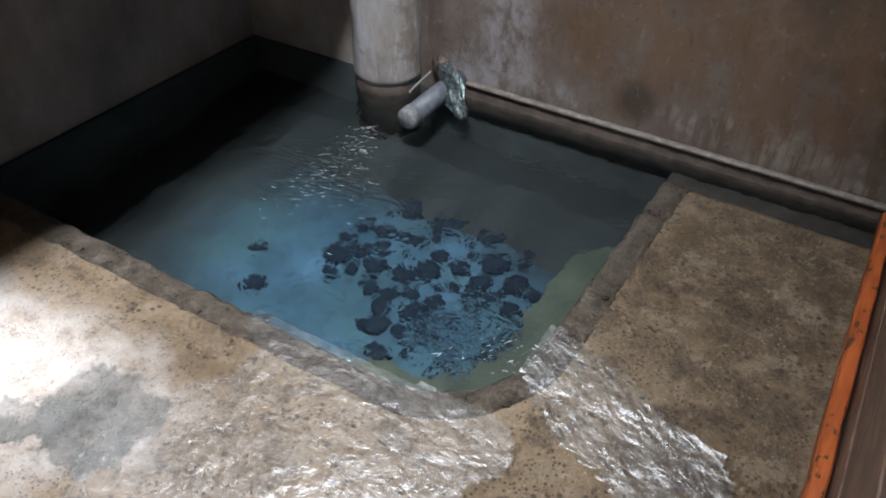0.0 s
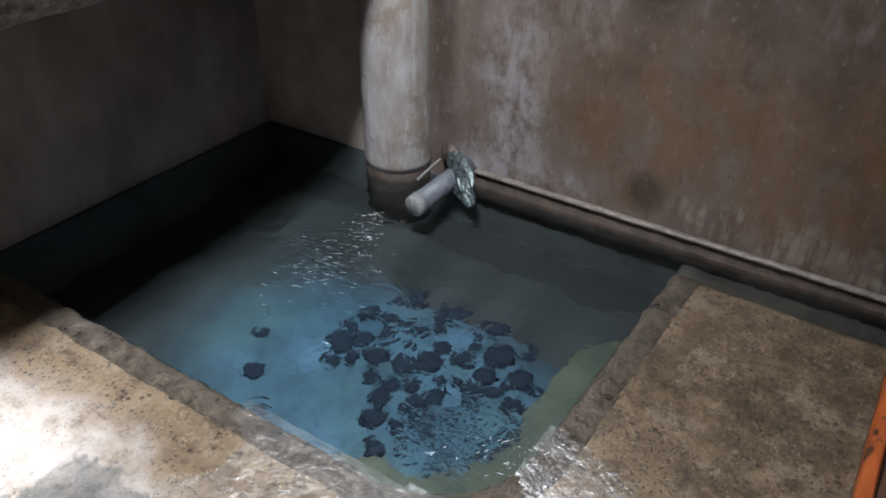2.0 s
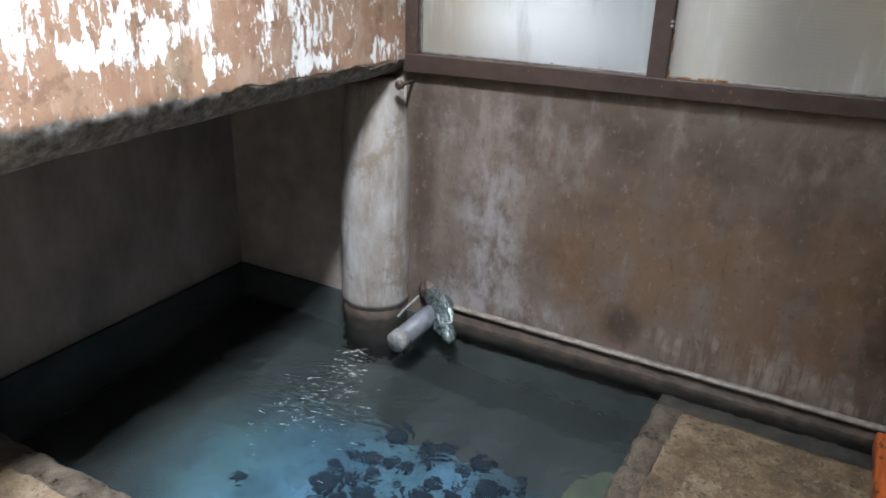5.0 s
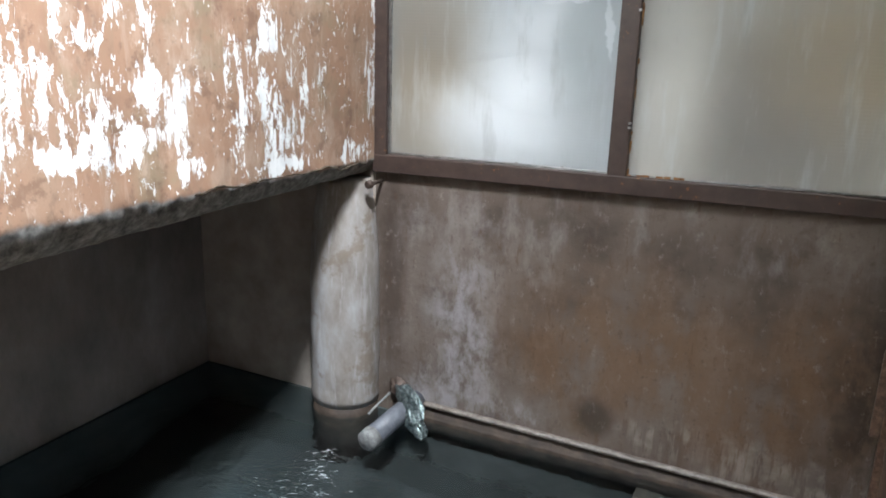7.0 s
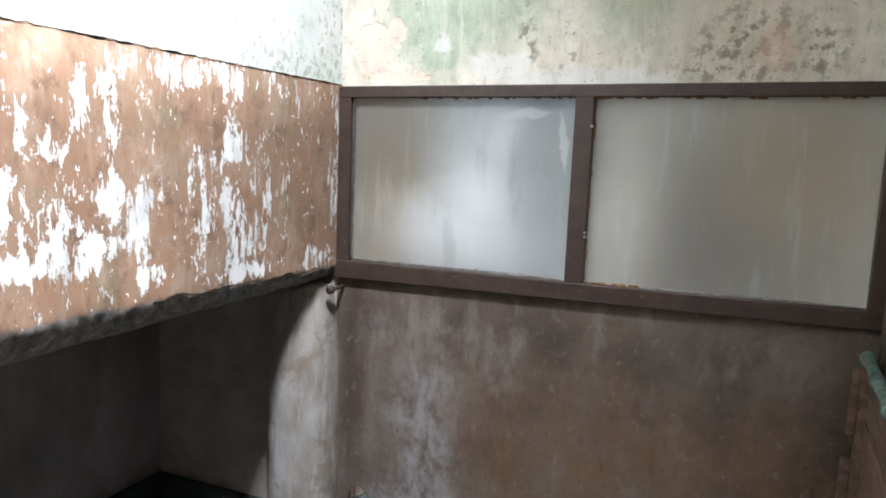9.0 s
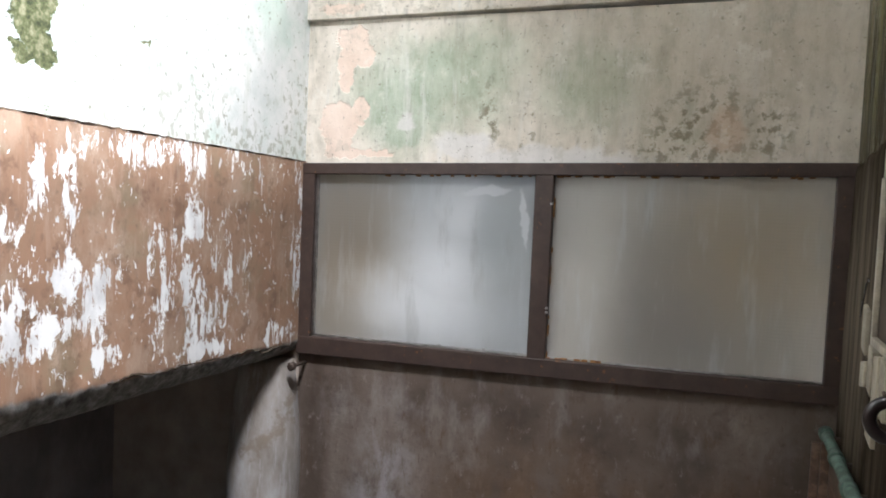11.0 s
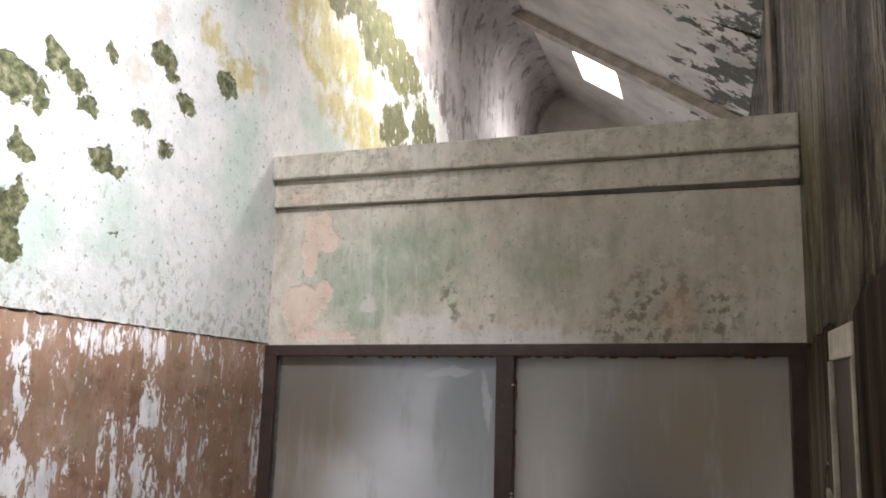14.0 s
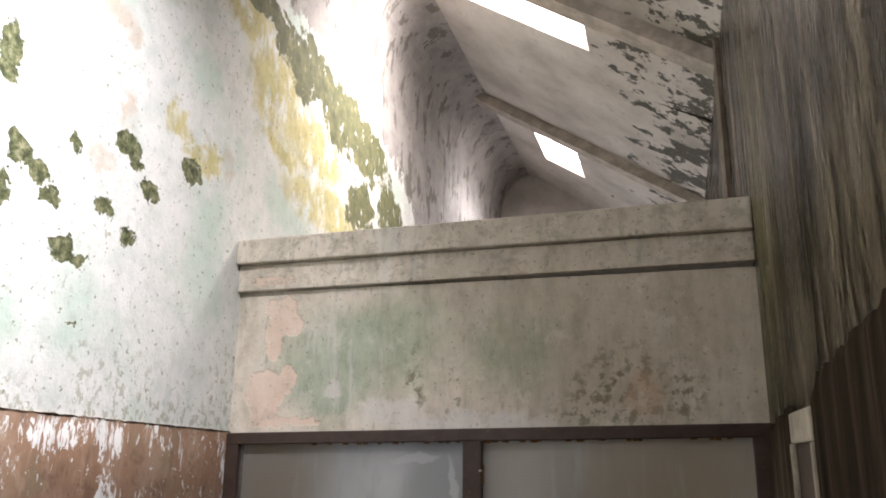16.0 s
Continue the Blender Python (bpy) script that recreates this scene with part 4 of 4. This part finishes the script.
def build_window():
    """Two frosted panes in a brown frame."""
    w = thing("window_1", (1.0, 0.0, sill(1)), "two frosted glass panes in a brown rusty frame", "window")
    w["kind"] = "structure"
    o = (1.0, 0.0, sill(1))
    y0, y1 = -0.030, 0.09
    part("frame_rail", box(0.0, 2.0, y0, y1, (sill(0) - 0.014, sill(2) - 0.014), (sill(0) + 0.060, sill(2) + 0.046), 0.004, None, o), FRAME, w)
    part("frame_rail", box(0.0, 2.0, y0, y1, (head_z(0) - 0.045, head_z(2) - 0.045), (head_z(0), head_z(2)), 0.004, None, o), FRAME, w)
    for x0, x1 in ((0.002, 0.060), (0.968, 1.036), (1.942, 1.998)):
        part("frame_stile", box(x0, x1, y0 + 0.002, y1, (sill(x0) + 0.04, sill(x1) + 0.04), (head_z(x0) - 0.04, head_z(x1) - 0.04), 0.004, None, o), FRAME, w)
    for x0, x1, glass, label in ((0.060, 0.968, GLASS_A, "steamed frosted pane, tinted bright for stronger light behind it"), (1.036, 1.942, GLASS_B, "grey frosted pane, tinted dim for weaker light behind it")):
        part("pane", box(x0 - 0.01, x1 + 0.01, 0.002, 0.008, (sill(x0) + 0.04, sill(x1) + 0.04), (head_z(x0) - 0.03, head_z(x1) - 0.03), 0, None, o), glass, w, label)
    # thin metal beads round the first pane, rust along the others
    za, zb = sill(0.06) + 0.059, sill(0.968) + 0.052
    part("glazing_bead", box(0.058, 0.970, -0.010, 0.002, (za, zb), (za + 0.010, zb + 0.008), 0.001, None, o), ALLOY, w, "thin aluminium glazing bead")
    part("glazing_bead", box(0.058, 0.070, -0.010, 0.002, za, head_z(0.06) - 0.045, 0.001, None, o), ALLOY, w, "thin aluminium glazing bead")
    za, zb = sill(1.036) + 0.052, sill(1.942) + 0.046
    part("glazing_bead", box(1.036, 1.942, -0.006, 0.002, (za, zb), (za + 0.006, zb + 0.006), 0.001, None, o), ALLOY, w, "thin aluminium glazing bead")
    for x in (0.30, 0.62, 0.80):
        z = sill(x) + 0.064
        part("bead_clip", box(x - 0.006, x + 0.006, -0.015, -0.010, z - 0.004, z + 0.006, 0.001, None, o), ALLOY, w, "small bright clip on the bead")
    for z in (1.33, 1.345, 1.72):
        part("bead_clip", box(1.030, 1.040, -0.036, -0.030, z - 0.004, z + 0.004, 0.001, None, o), ALLOY, w, "small bright clip on the bead")
    rng = random.Random(4)
    bm = bmesh.new()
    for _ in range(70):
        side = rng.random()
        if side < 0.35:
            x = rng.uniform(1.036, 1.9)
            z, sx, sz = head_z(x) - 0.047, rng.uniform(0.004, 0.012), rng.uniform(0.002, 0.006)
        elif side < 0.55:
            x = rng.uniform(0.35, 0.968)
            z, sx, sz = head_z(x) - 0.047, rng.uniform(0.003, 0.010), rng.uniform(0.002, 0.005)
        elif side < 0.8:
            z = rng.uniform(1.17, 1.80)
            x, sx, sz = 1.038 + rng.uniform(-0.003, 0.001), rng.uniform(0.002, 0.004), rng.uniform(0.004, 0.016)
        else:
            x = rng.uniform(1.036, 1.25) if rng.random() < 0.6 else rng.uniform(0.75, 0.968)
            z, sx, sz = sill(x) + 0.055, rng.uniform(0.004, 0.014), rng.uniform(0.002, 0.004)
        box(x - sx, x + sx, -0.009, 0.001, z - sz, z + sz, bm=bm, shift=o)
    part("rust_flakes", bm, RUST, w, "orange rust along the frame")


def dado_left(y):
    return 1.850 - 0.024 * y


def crack_z(y):
    """The crack over the wall's worn, rounded foot."""
    return 1.121 - 0.027 * y


def foot_depth(y):
    return 0.070 - 0.030 * y


def build_left_wall():
    """White upper wall, red lower wall that ends over the water in a worn edge."""
    rings = [[(0.0, y, 1.5), (-0.16, y, 1.5), (-0.16, y, 5.0), (0.0, y, 4.91)] for y in (-3.8, 0.0, 5.0)]
    structure("wall_left_upper", loft(rings), WHITE, "white lime-painted wall with moss where the paint fell off", "wall")
    rings = []
    n = 420
    for i in range(n + 1):
        y = -3.8 + 3.8 * i / n
        h, d = foot_depth(y), dado_left(y)
        f = crack_z(y) - h
        ring = []
        profile = [(0.003, d + 0.002), (0.007, d - 0.004), (0.007, d - 0.2), (0.007, d - 0.5), (0.007, f + h * 1.35)]
        profile += [(0.009, f + h * 1.12), (0.008, f + h * 0.97), (0.003, f + h * 0.80), (-0.007, f + h * 0.60), (-0.021, f + h * 0.41), (-0.039, f + h * 0.24), (-0.063, f + h * 0.10), (-0.10, f), (-0.165, f - 0.004), (-0.165, d)]
        for k, (x, z) in enumerate(profile):
            near = 1.0 if 5 <= k <= 12 else 0.0
            edge_jag = rough((y, 2, 0), 45, 0.004) if k in (0, 1) else 0.0
            q = (y, z * 1.5, x * 2)
            ring.append((x + (rough(q, 9, 0.006) + rough(q, 34, 0.005)) * near * (k < 13), y, z + edge_jag + (rough(q, 7, 0.008) + rough((y, 1, x), 30, 0.004)) * near))
        rings.append(ring)
    structure("wall_left_lower", loft(rings), RED, "flaking red-brown painted wall with white bare spots over the water", "wall", True)
    pts = [(0.0075, -3.7 + 3.69 * i / 300, dado_left(-3.7 + 3.69 * i / 300) + rough((i * 0.12, 0, 0), 4, 0.005)) for i in range(301)]
    structure("dado_edge", tube(pts, [0.0012 + 0.004 * abs(noise.noise(Vector((p[1] * 11, 3, 1)))) for p in pts], 6), DARK, "thin dark edge line on top of the red paint", "trim")
    # the crack over the worn edge
    pts = []
    for i in range(61):
        y = -1.05 + 0.95 * i / 60
        pts.append((0.0125, y, crack_z(y) + rough((y, 0, 0), 9, 0.020) + rough((y, 5, 0), 40, 0.006) - 0.010 * (y > -0.3)))
    structure("wall_crack", tube(pts, [0.0055 * (0.35 + abs(noise.noise(Vector((p[1] * 6, 1, 1)))) * 1.6) for p in pts], 6), DARK, "dark crack along the wall's worn edge", "crack")
    # the recess behind and under it
    bm = bmesh.new()
    box(-1.10, -0.97, -3.8, 0.14, -0.6, 1.5, bm=bm)
    structure("wall_recess", bm, RECESS, "dark damp concrete wall of the recess", "wall")
    bm = bmesh.new()
    box(-1.10, -0.165, -3.8, 0.14, 1.16, 1.5, bm=bm)
    structure("recess_soffit", bm, RECESS, "dark soffit over the recess", "ceiling")


def dado_right(y):
    return 1.862 - 0.078 * y


def build_right_wall():
    ya, yb, za, zb = -0.90, -0.60, 1.42, 1.81
    bm = bmesh.new()
    for y0, y1, z0, z1 in ((-3.8, ya - 0.026, -0.6, 3.70), (yb + 0.034, 5.0, -0.6, 3.70), (ya - 0.026, yb + 0.034, -0.6, za - 0.105), (ya - 0.026, yb + 0.034, zb + 0.079, 3.70)):
        box(2.0, 2.14, y0, y1, z0, z1, bm=bm)
    structure("wall_right", bm, STREAKED, "damp wall streaked with green and dark runs", "wall")
    # the thicker dark plaster of the lower half
    for y0, y1, n in ((-3.8, ya - 0.02, 140), (yb + 0.02, -0.03, 30)):
        rings = []
        for i in range(n + 1):
            y = y0 + (y1 - y0) * i / n
            d = dado_right(y) + rough((y, 5, 0), 9, 0.045) + rough((y, 1, 0), 30, 0.022)
            j = rough((y, 0, 2), 5, 0.003)
            rings.append([(2.01, y, d), (1.994 + j, y, d - 0.002), (1.990 + j, y, d - 0.02), (1.988 + j, y, d - 0.4), (1.988 + j, y, -0.1), (2.01, y, -0.1)])
        structure("dado_right", loft(rings), DARK, "dark grimy plaster on the lower wall", "wall", True)
    structure("dado_right", box(1.988, 2.01, ya - 0.02, yb + 0.02, -0.1, za - 0.16), DARK, "dark grimy plaster on the lower wall", "wall")
    pts = [(1.9875, -0.36 - 0.13 * i / 24, 1.44 + 0.11 * min(1.0, i / 16) + rough((i * 0.3, 0, 0), 3, 0.012)) for i in range(25)]
    structure("plaster_crack", tube(pts, [0.002 + 0.006 * abs(noise.noise(Vector((i * 0.4, 2, 0)))) for i in range(25)], 6), RUBBER, "dark crack in the plaster beside the niche", "crack")
    # the niche: back, trim and broken tiles under it
    niche = thing("wall_niche", (2.0, (ya + yb) / 2, za), "shallow wall niche with chipped pale trim", "niche")
    o = niche.location
    part("back_board", box(1.997, 2.05, ya - 0.024, yb + 0.022, za - 0.105, zb + 0.079, 0, None, o), NICHE, niche, "brown board at the back of the niche")
    part("trim_strip", box(1.984, 1.996, ya - 0.022, ya, za - 0.1, zb, 0.003, None, o), TRIM, niche)
    part("trim_strip", box(1.982, 1.996, yb, yb + 0.020, za - 0.05, zb, 0.003, None, o), TRIM, niche)
    part("lintel", box(1.986, 1.996, ya - 0.022, yb + 0.02, zb, zb + 0.075, 0.004, None, o), TRIM, niche)
    part("sill_strip", box(1.980, 1.996, ya + 0.002, yb - 0.002, za - 0.02, za, 0.003, None, o), TRIM, niche)
    for y0, y1, z0, z1, lean in ((-0.66, -0.60, za - 0.14, za - 0.03, 0.012), (-0.75, -0.68, za - 0.17, za - 0.025, -0.01), (-0.54, -0.475, za - 0.06, za + 0.055, 0.014), (-0.56, -0.49, za - 0.135, za - 0.068, -0.012), (-0.84, -0.77, za - 0.16, za - 0.03, 0.006), (-0.72, -0.63, za - 0.25, za - 0.175, 0.01)):
        bm = box(1.977, 1.996, y0, y1, z0, z1, 0.004, None, o)
        for v in bm.verts:
            v.co.z += lean * (v.co.y + o.y - y0) / (y1 - y0)
        part("tile", bm, TILE, niche)


def build_shell():
    """Everything that closes the place: ends, roof and the next room."""
    structure("wall_back", box(-1.1, 2.14, -3.95, -3.8, -0.6, 4.8), CONCRETE, "brown stained concrete wall behind the bath", "wall")
    structure("wall_far", box(-0.16, 2.14, 5.0, 5.15, -0.6, 4.8), CEILING, "pale plaster end wall of the next room", "wall")
    structure("wall_left_next_room", box(-0.16, 0.0, 0.14, 5.0, -0.6, 1.5), WHITE, "white lime-painted wall of the next room", "wall")
    structure("floor_next_room", box(-0.16, 2.14, 0.14, 5.0, -0.1, 0.0), FLOOR, "cement floor of the next room", "floor")

    def slope(name, x0, z0, x1, z1, holes):
        xs = sorted({x0, x1, *(v for h in holes for v in h[:2])})
        ys = sorted({-3.95, 5.15, *(v for h in holes for v in h[2:])})
        bm = bmesh.new()
        for a, b in zip(xs, xs[1:]):
            for c, d in zip(ys, ys[1:]):
                if any(a >= h[0] - 1e-6 and b <= h[1] + 1e-6 and c >= h[2] - 1e-6 and d <= h[3] + 1e-6 for h in holes):
                    continue
                za, zb = z0 + (z1 - z0) * (a - x0) / (x1 - x0), z0 + (z1 - z0) * (b - x0) / (x1 - x0)
                box(a, b, c, d, (za, zb), (za + 0.12, zb + 0.12), bm=bm)
        structure(name, bm, CEILING, "sloping plaster ceiling with peeled patches and roof openings", "ceiling")

    bend = [(-0.012, 3.98)] + [(0.33 * (1 - math.cos(a)) ** 1.3, 4.00 + 0.70 * math.sin(a)) for a in (math.pi / 2 * i / 18 for i in range(1, 19))]
    rings = [[(x, y, z) for x, z in bend] + [(0.33, y, 4.80), (-0.012, y, 4.94)] for y in (-3.8, 0.0, 5.0)]
    structure("ceiling_cove", loft(rings), WHITE, "plaster cove between the mossy wall and the sloping ceiling", "ceiling")
    slope("ceiling", -0.16, 5.017, 2.14, 3.54, [(0.24, 1.35, 0.86, 1.33), (0.90, 1.30, -2.20, -1.84), (0.66, 1.02, 3.27, 4.05)])
    for y in (-2.6, -0.9, 0.80, 3.05):
        rings = []
        for x, z in ((2.0, 3.63), (0.02, 4.90)):
            rings.append([(x, y - 0.07, z + 0.02), (x, y - 0.07, z - 0.09), (x, y + 0.07, z - 0.09), (x, y + 0.07, z + 0.02)])
        structure("ceiling_rib", loft(rings), RIB, "sloping plaster rib under the ceiling", "rib")
    for name, x0, x1, y0, y1 in (("sky_backdrop", 0.14, 1.45, 0.76, 1.43), ("sky_backdrop", 0.56, 1.12, 3.17, 4.15)):
        za, zb = 4.69 - 0.642 * (x0 - 0.35) + 0.16, 4.69 - 0.642 * (x1 - 0.35) + 0.16
        structure(name, box(x0, x1, y0, y1, (za, zb), (za + 0.01, zb + 0.01)), SKY, "bright white sky over the roof opening", "sky")
    pts = [(2.0 - 0.34 * i / 30, 1.55 + 0.10 * i / 30 + rough((i * 0.2, 0, 0), 3, 0.02), 3.63 + 0.642 * 0.34 * i / 30 + 0.002) for i in range(31)]
    structure("ceiling_crack", tube(pts, [0.012 * (1.1 - i / 30) for i in range(31)], 6), DARK, "dark crack in the ceiling plaster", "crack")
    structure("wall_pilaster", box(1.978, 2.0, 0.62, 0.86, 0.0, 3.66, 0.004), PILASTER, "narrow pilaster on the damp wall", "pilaster")


build_ground()
build_floor()
build_rim()
build_basin()
build_water()
build_window_wall()
build_window()
build_left_wall()
build_right_wall()
build_shell()


# ---- things ----
def build_column():
    c = thing("column", (-0.122, -0.045, 0.03), "round plastered column with pale streaks, standing in the pool", "column")
    o = Vector(c.location)
    pts = [(0, 0, 0.008 + 1.004 * i / 30) for i in range(31)]
    part("shaft", tube(pts, [0.151 + 0.004 * (i < 2) - 0.008 * (i == 0) - 0.042 * max(0.0, (i - 17) / 13) ** 1.7 for i in range(31)], 48, 0.004, 7), COLUMN, c, "", True)
    part("base", tube([(0, 0, -0.45), (0, 0, -0.05), (0, 0, 0.02)], [0.150, 0.150, 0.146], 40, 0.004, 9), LIP, c, "brown wet stone base under the shaft", True)


def build_spout():
    s = thing("spout_pipe", (0.20, -0.03, 0.1), "grey plastic spout pipe wrapped in crumpled foil, over the water", "pipe")
    o = Vector(s.location)
    a, b = Vector((0.215, 0.0, 0.082)) - o, Vector((0.178, -0.315, 0.042)) - o
    way = (b - a).normalized()
    part("pipe", tube([a, a.lerp(b, 0.5), b], 0.043, 24), PVC, s, "", True)
    part("end_cap", tube([b - way * 0.004, b + way * 0.036, b + way * 0.046], [0.047, 0.045, 0.036], 24), PALE, s, "pale worn pipe end", True)
    run = [Vector(p) - o for p in ((0.13, -0.005, 0.118), (0.17, -0.04, 0.115), (0.215, -0.075, 0.098), (0.255, -0.11, 0.07), (0.285, -0.14, 0.042), (0.30, -0.155, 0.02))]
    part("foil_wrap", tube(run, [0.022, 0.036, 0.046, 0.042, 0.034, 0.018], 36, 0.022, 48), FOIL, s, "crumpled silvery foil wrap")
    part("foil_end", tube([Vector(p) - o for p in ((0.295, -0.145, 0.045), (0.325, -0.165, 0.022), (0.345, -0.175, 0.008))], [0.026, 0.024, 0.010], 16, 0.014, 55), FOIL, s, "loose torn end of the foil")
    part("wire", tube([Vector(p) - o for p in ((0.135, -0.10, 0.135), (0.115, -0.20, 0.10), (0.112, -0.235, 0.088))], 0.005, 8), PALE, s, "bare pale wire laid along the pipe")
    part("wall_plug", tube([Vector(p) - o for p in ((0.13, 0.02, 0.11), (0.125, -0.01, 0.118), (0.13, -0.03, 0.118))], [0.045, 0.045, 0.022], 18, 0.012, 40), IRON, s, "rusty lump where the pipe leaves the wall")


def build_glints():
    """Small white flecks modelled as the glints on ripples where the spout's water strikes, and at the overflow."""
    rng = random.Random(23)
    bm = bmesh.new()

    def fleck(x, y, z, length, width, turn):
        ring = []
        for k in range(8):
            a = 2 * math.pi * k / 8
            u, v = math.cos(a) * length * rng.uniform(0.7, 1.2), math.sin(a) * width * rng.uniform(0.6, 1.2)
            ring.append((x + u * math.cos(turn) - v * math.sin(turn), y + u * math.sin(turn) + v * math.cos(turn), z))
        low = [bm.verts.new(p) for p in ring]
        top = bm.verts.new((x, y, z + width * 0.7))
        for p, q in zip(low, low[1:] + low[:1]):
            bm.faces.new((p, q, top))

    for _ in range(170):
        t = rng.random()
        spread = 0.02 + 0.12 * t
        x, y = 0.04 + 0.14 * t + rng.gauss(0, spread), -0.42 - 0.62 * t + rng.gauss(0, spread * 0.6)
        if x < -0.6 or y < -1.35:
            continue
        size = rng.uniform(0.0006, 0.0020)
        fleck(x, y, 0.001, size * rng.uniform(1.0, 11.0), size * 0.6, 0.45 + rng.gauss(0, 0.3))
    for _ in range(60):
        t = rng.random()
        x, y = 0.98 + 0.30 * t + rng.gauss(0, 0.05), -1.30 + 0.12 * t + rng.gauss(0, 0.05)
        size = rng.uniform(0.0006, 0.0018)
        fleck(x, y, 0.022 if x > 1.14 else 0.001, size * rng.uniform(1.0, 7.0), size * 0.8, 0.9 + rng.gauss(0, 0.5))
    tagged(part("water_glints", bm, GLINT), "small white flecks standing in for glints on the pool water", "foam", "", "stuff")


def build_stones():
    rng = random.Random(11)
    meshes = []
    for k in range(6):
        bm = bmesh.new()
        bmesh.ops.create_icosphere(bm, subdivisions=2, radius=1.0)
        for v in bm.verts:
            v.co *= 1 + 0.25 * noise.noise(v.co * 1.3 + Vector((k * 7, 0, 0)))
            v.co.z *= 0.5
        meshes.append(mesh_of("pool_stone", bm, STONE, True))
    placed = []
    for _ in range(2500):
        if len(placed) >= 62:
            break
        x, y = rng.uniform(0.0, 1.02), rng.uniform(-1.30, -0.46)
        u, v = (x - 0.57) / 0.46, (y + 0.79) / 0.40
        if u * u + v * v > 1.0 or u < -0.2 and v < -0.45:
            continue
        r = rng.choice((0.022, 0.030, 0.038, 0.046, 0.055))
        if any((Vector((x, y)) - p).length < (r + q) * 0.98 for p, q in placed):
            continue
        placed.append((Vector((x, y)), r))
    placed += [(Vector((0.02, -1.16)), 0.045), (Vector((-0.10, -1.0)), 0.03), (Vector((0.16, -1.28)), 0.028)]
    for p, r in placed:
        ob = new("pool_stone", rng.choice(meshes))
        ob.matrix_world = Matrix.LocRotScale((p.x, p.y, -0.53 + r * 0.32), Euler((0, 0, rng.uniform(0, 6.28))), (r * rng.uniform(1.0, 1.35), r, r))
        tagged(ob, "dark rounded stone on the pool's pale bottom", "stone", "stones in the pool")


def build_right_side():
    beam = thing("orange_beam", (1.93, -1.8, 0.012), "worn orange-painted wooden beam lying on the floor", "beam")
    o = Vector(beam.location)
    rings = []
    for i in range(61):
        y = -3.6 + 3.55 * i / 60
        j = rough((y, 0, 0), 7, 0.004)
        x0, x1 = 1.915 + j, 1.958 + j
        rings.append([Vector(p) - o for p in ((x0, y, 0.008), (x0, y, 0.062), (x0 + 0.006, y, 0.070), (x1 - 0.006, y, 0.070), (x1, y, 0.062), (x1, y, 0.008))])
    part("timber", loft(rings), ORANGE, beam)
    boards = thing("board_cladding", (1.98, -1.8, 0.015), "brown wooden boards along the foot of the wall", "cladding")
    o = Vector(boards.location)
    z = 0.016
    for k, h in enumerate((0.15, 0.17, 0.16, 0.17, 0.17, 0.15)):
        part("board", box(1.966 + 0.004 * (k % 2), 1.987, -3.6, -0.075, z, z + h - 0.004, 0.003, None, o), BOARD, boards)
        z += h
    part("end_batten", box(1.945, 1.985, -0.073, -0.045, 0.016, 1.0, 0.003, None, o), BOARD, boards, "upright end batten")
    part("end_strip", box(1.918, 1.944, -0.07, -0.05, 0.78, 1.0, 0.003, None, o), BOARD, boards, "short upright strip")
    part("end_strip", box(1.914, 1.944, -0.07, -0.05, 0.40, 0.70, 0.003, None, o), BOARD, boards, "short upright strip")
    pipe = thing("green_pipe", (1.95, -0.8, 1.03), "green-painted old water pipe along the wall", "pipe")
    o = Vector(pipe.location)
    run = [(1.955, -0.06 - 0.14 * i, 1.035 + 0.002 * i) for i in range(18)]
    part("tube", tube([Vector(p) - o for p in run], 0.017, 16, 0.002, 30), VERDIGRIS, pipe, "", True)
    for y in (-0.09, -0.36, -0.62, -1.2, -1.9):
        part("coupling", tube([Vector((1.955, y - 0.022, 1.036)) - o, Vector((1.955, y + 0.022, 1.036)) - o], 0.022, 16), VERDIGRIS, pipe, "", True)
        part("clip", box(1.955, 1.99, y - 0.05, y - 0.035, 1.03, 1.042, 0.001, None, o), IRON, pipe, "rusty pipe clip")
    ring = thing("rubber_ring", (1.94, -1.15, 1.34), "black rubber ring hung on the wall", "ring")
    rings = []
    for i in range(40):
        a = 2 * math.pi * i / 40
        c = Vector((math.cos(a) * 0.034, 0, math.sin(a) * 0.034))
        u = c.normalized()
        rings.append([c + u * math.cos(b) * 0.0120 + Vector((0, 1, 0)) * math.sin(b) * 0.0120 for b in (2 * math.pi * k / 14 for k in range(14))])
    part("ring_body", loft(rings + rings[:1], caps=False), RUBBER, ring, "", True)
    part("hook", tube([(0.055, 0, 0.044), (0.0, 0, 0.0395), (-0.012, 0, 0.044), (-0.014, 0, 0.052)], 0.004, 10), IRON, ring, "iron wall hook", True)
    knob = thing("wall_bolt", (0.03, -0.10, 1.03), "rusty iron bolt in the corner", "bolt")
    part("shank", tube([(0.0, 0.11, 0.0), (0, 0, 0)], 0.008, 10), IRON, knob, "", True)
    part("bolt_head", tube([(0, 0.006, 0), (0, -0.012, 0), (0, -0.018, 0)], [0.018, 0.018, 0.012], 8), IRON, knob)


build_column()
build_spout()
build_glints()
build_stones()
build_right_side()
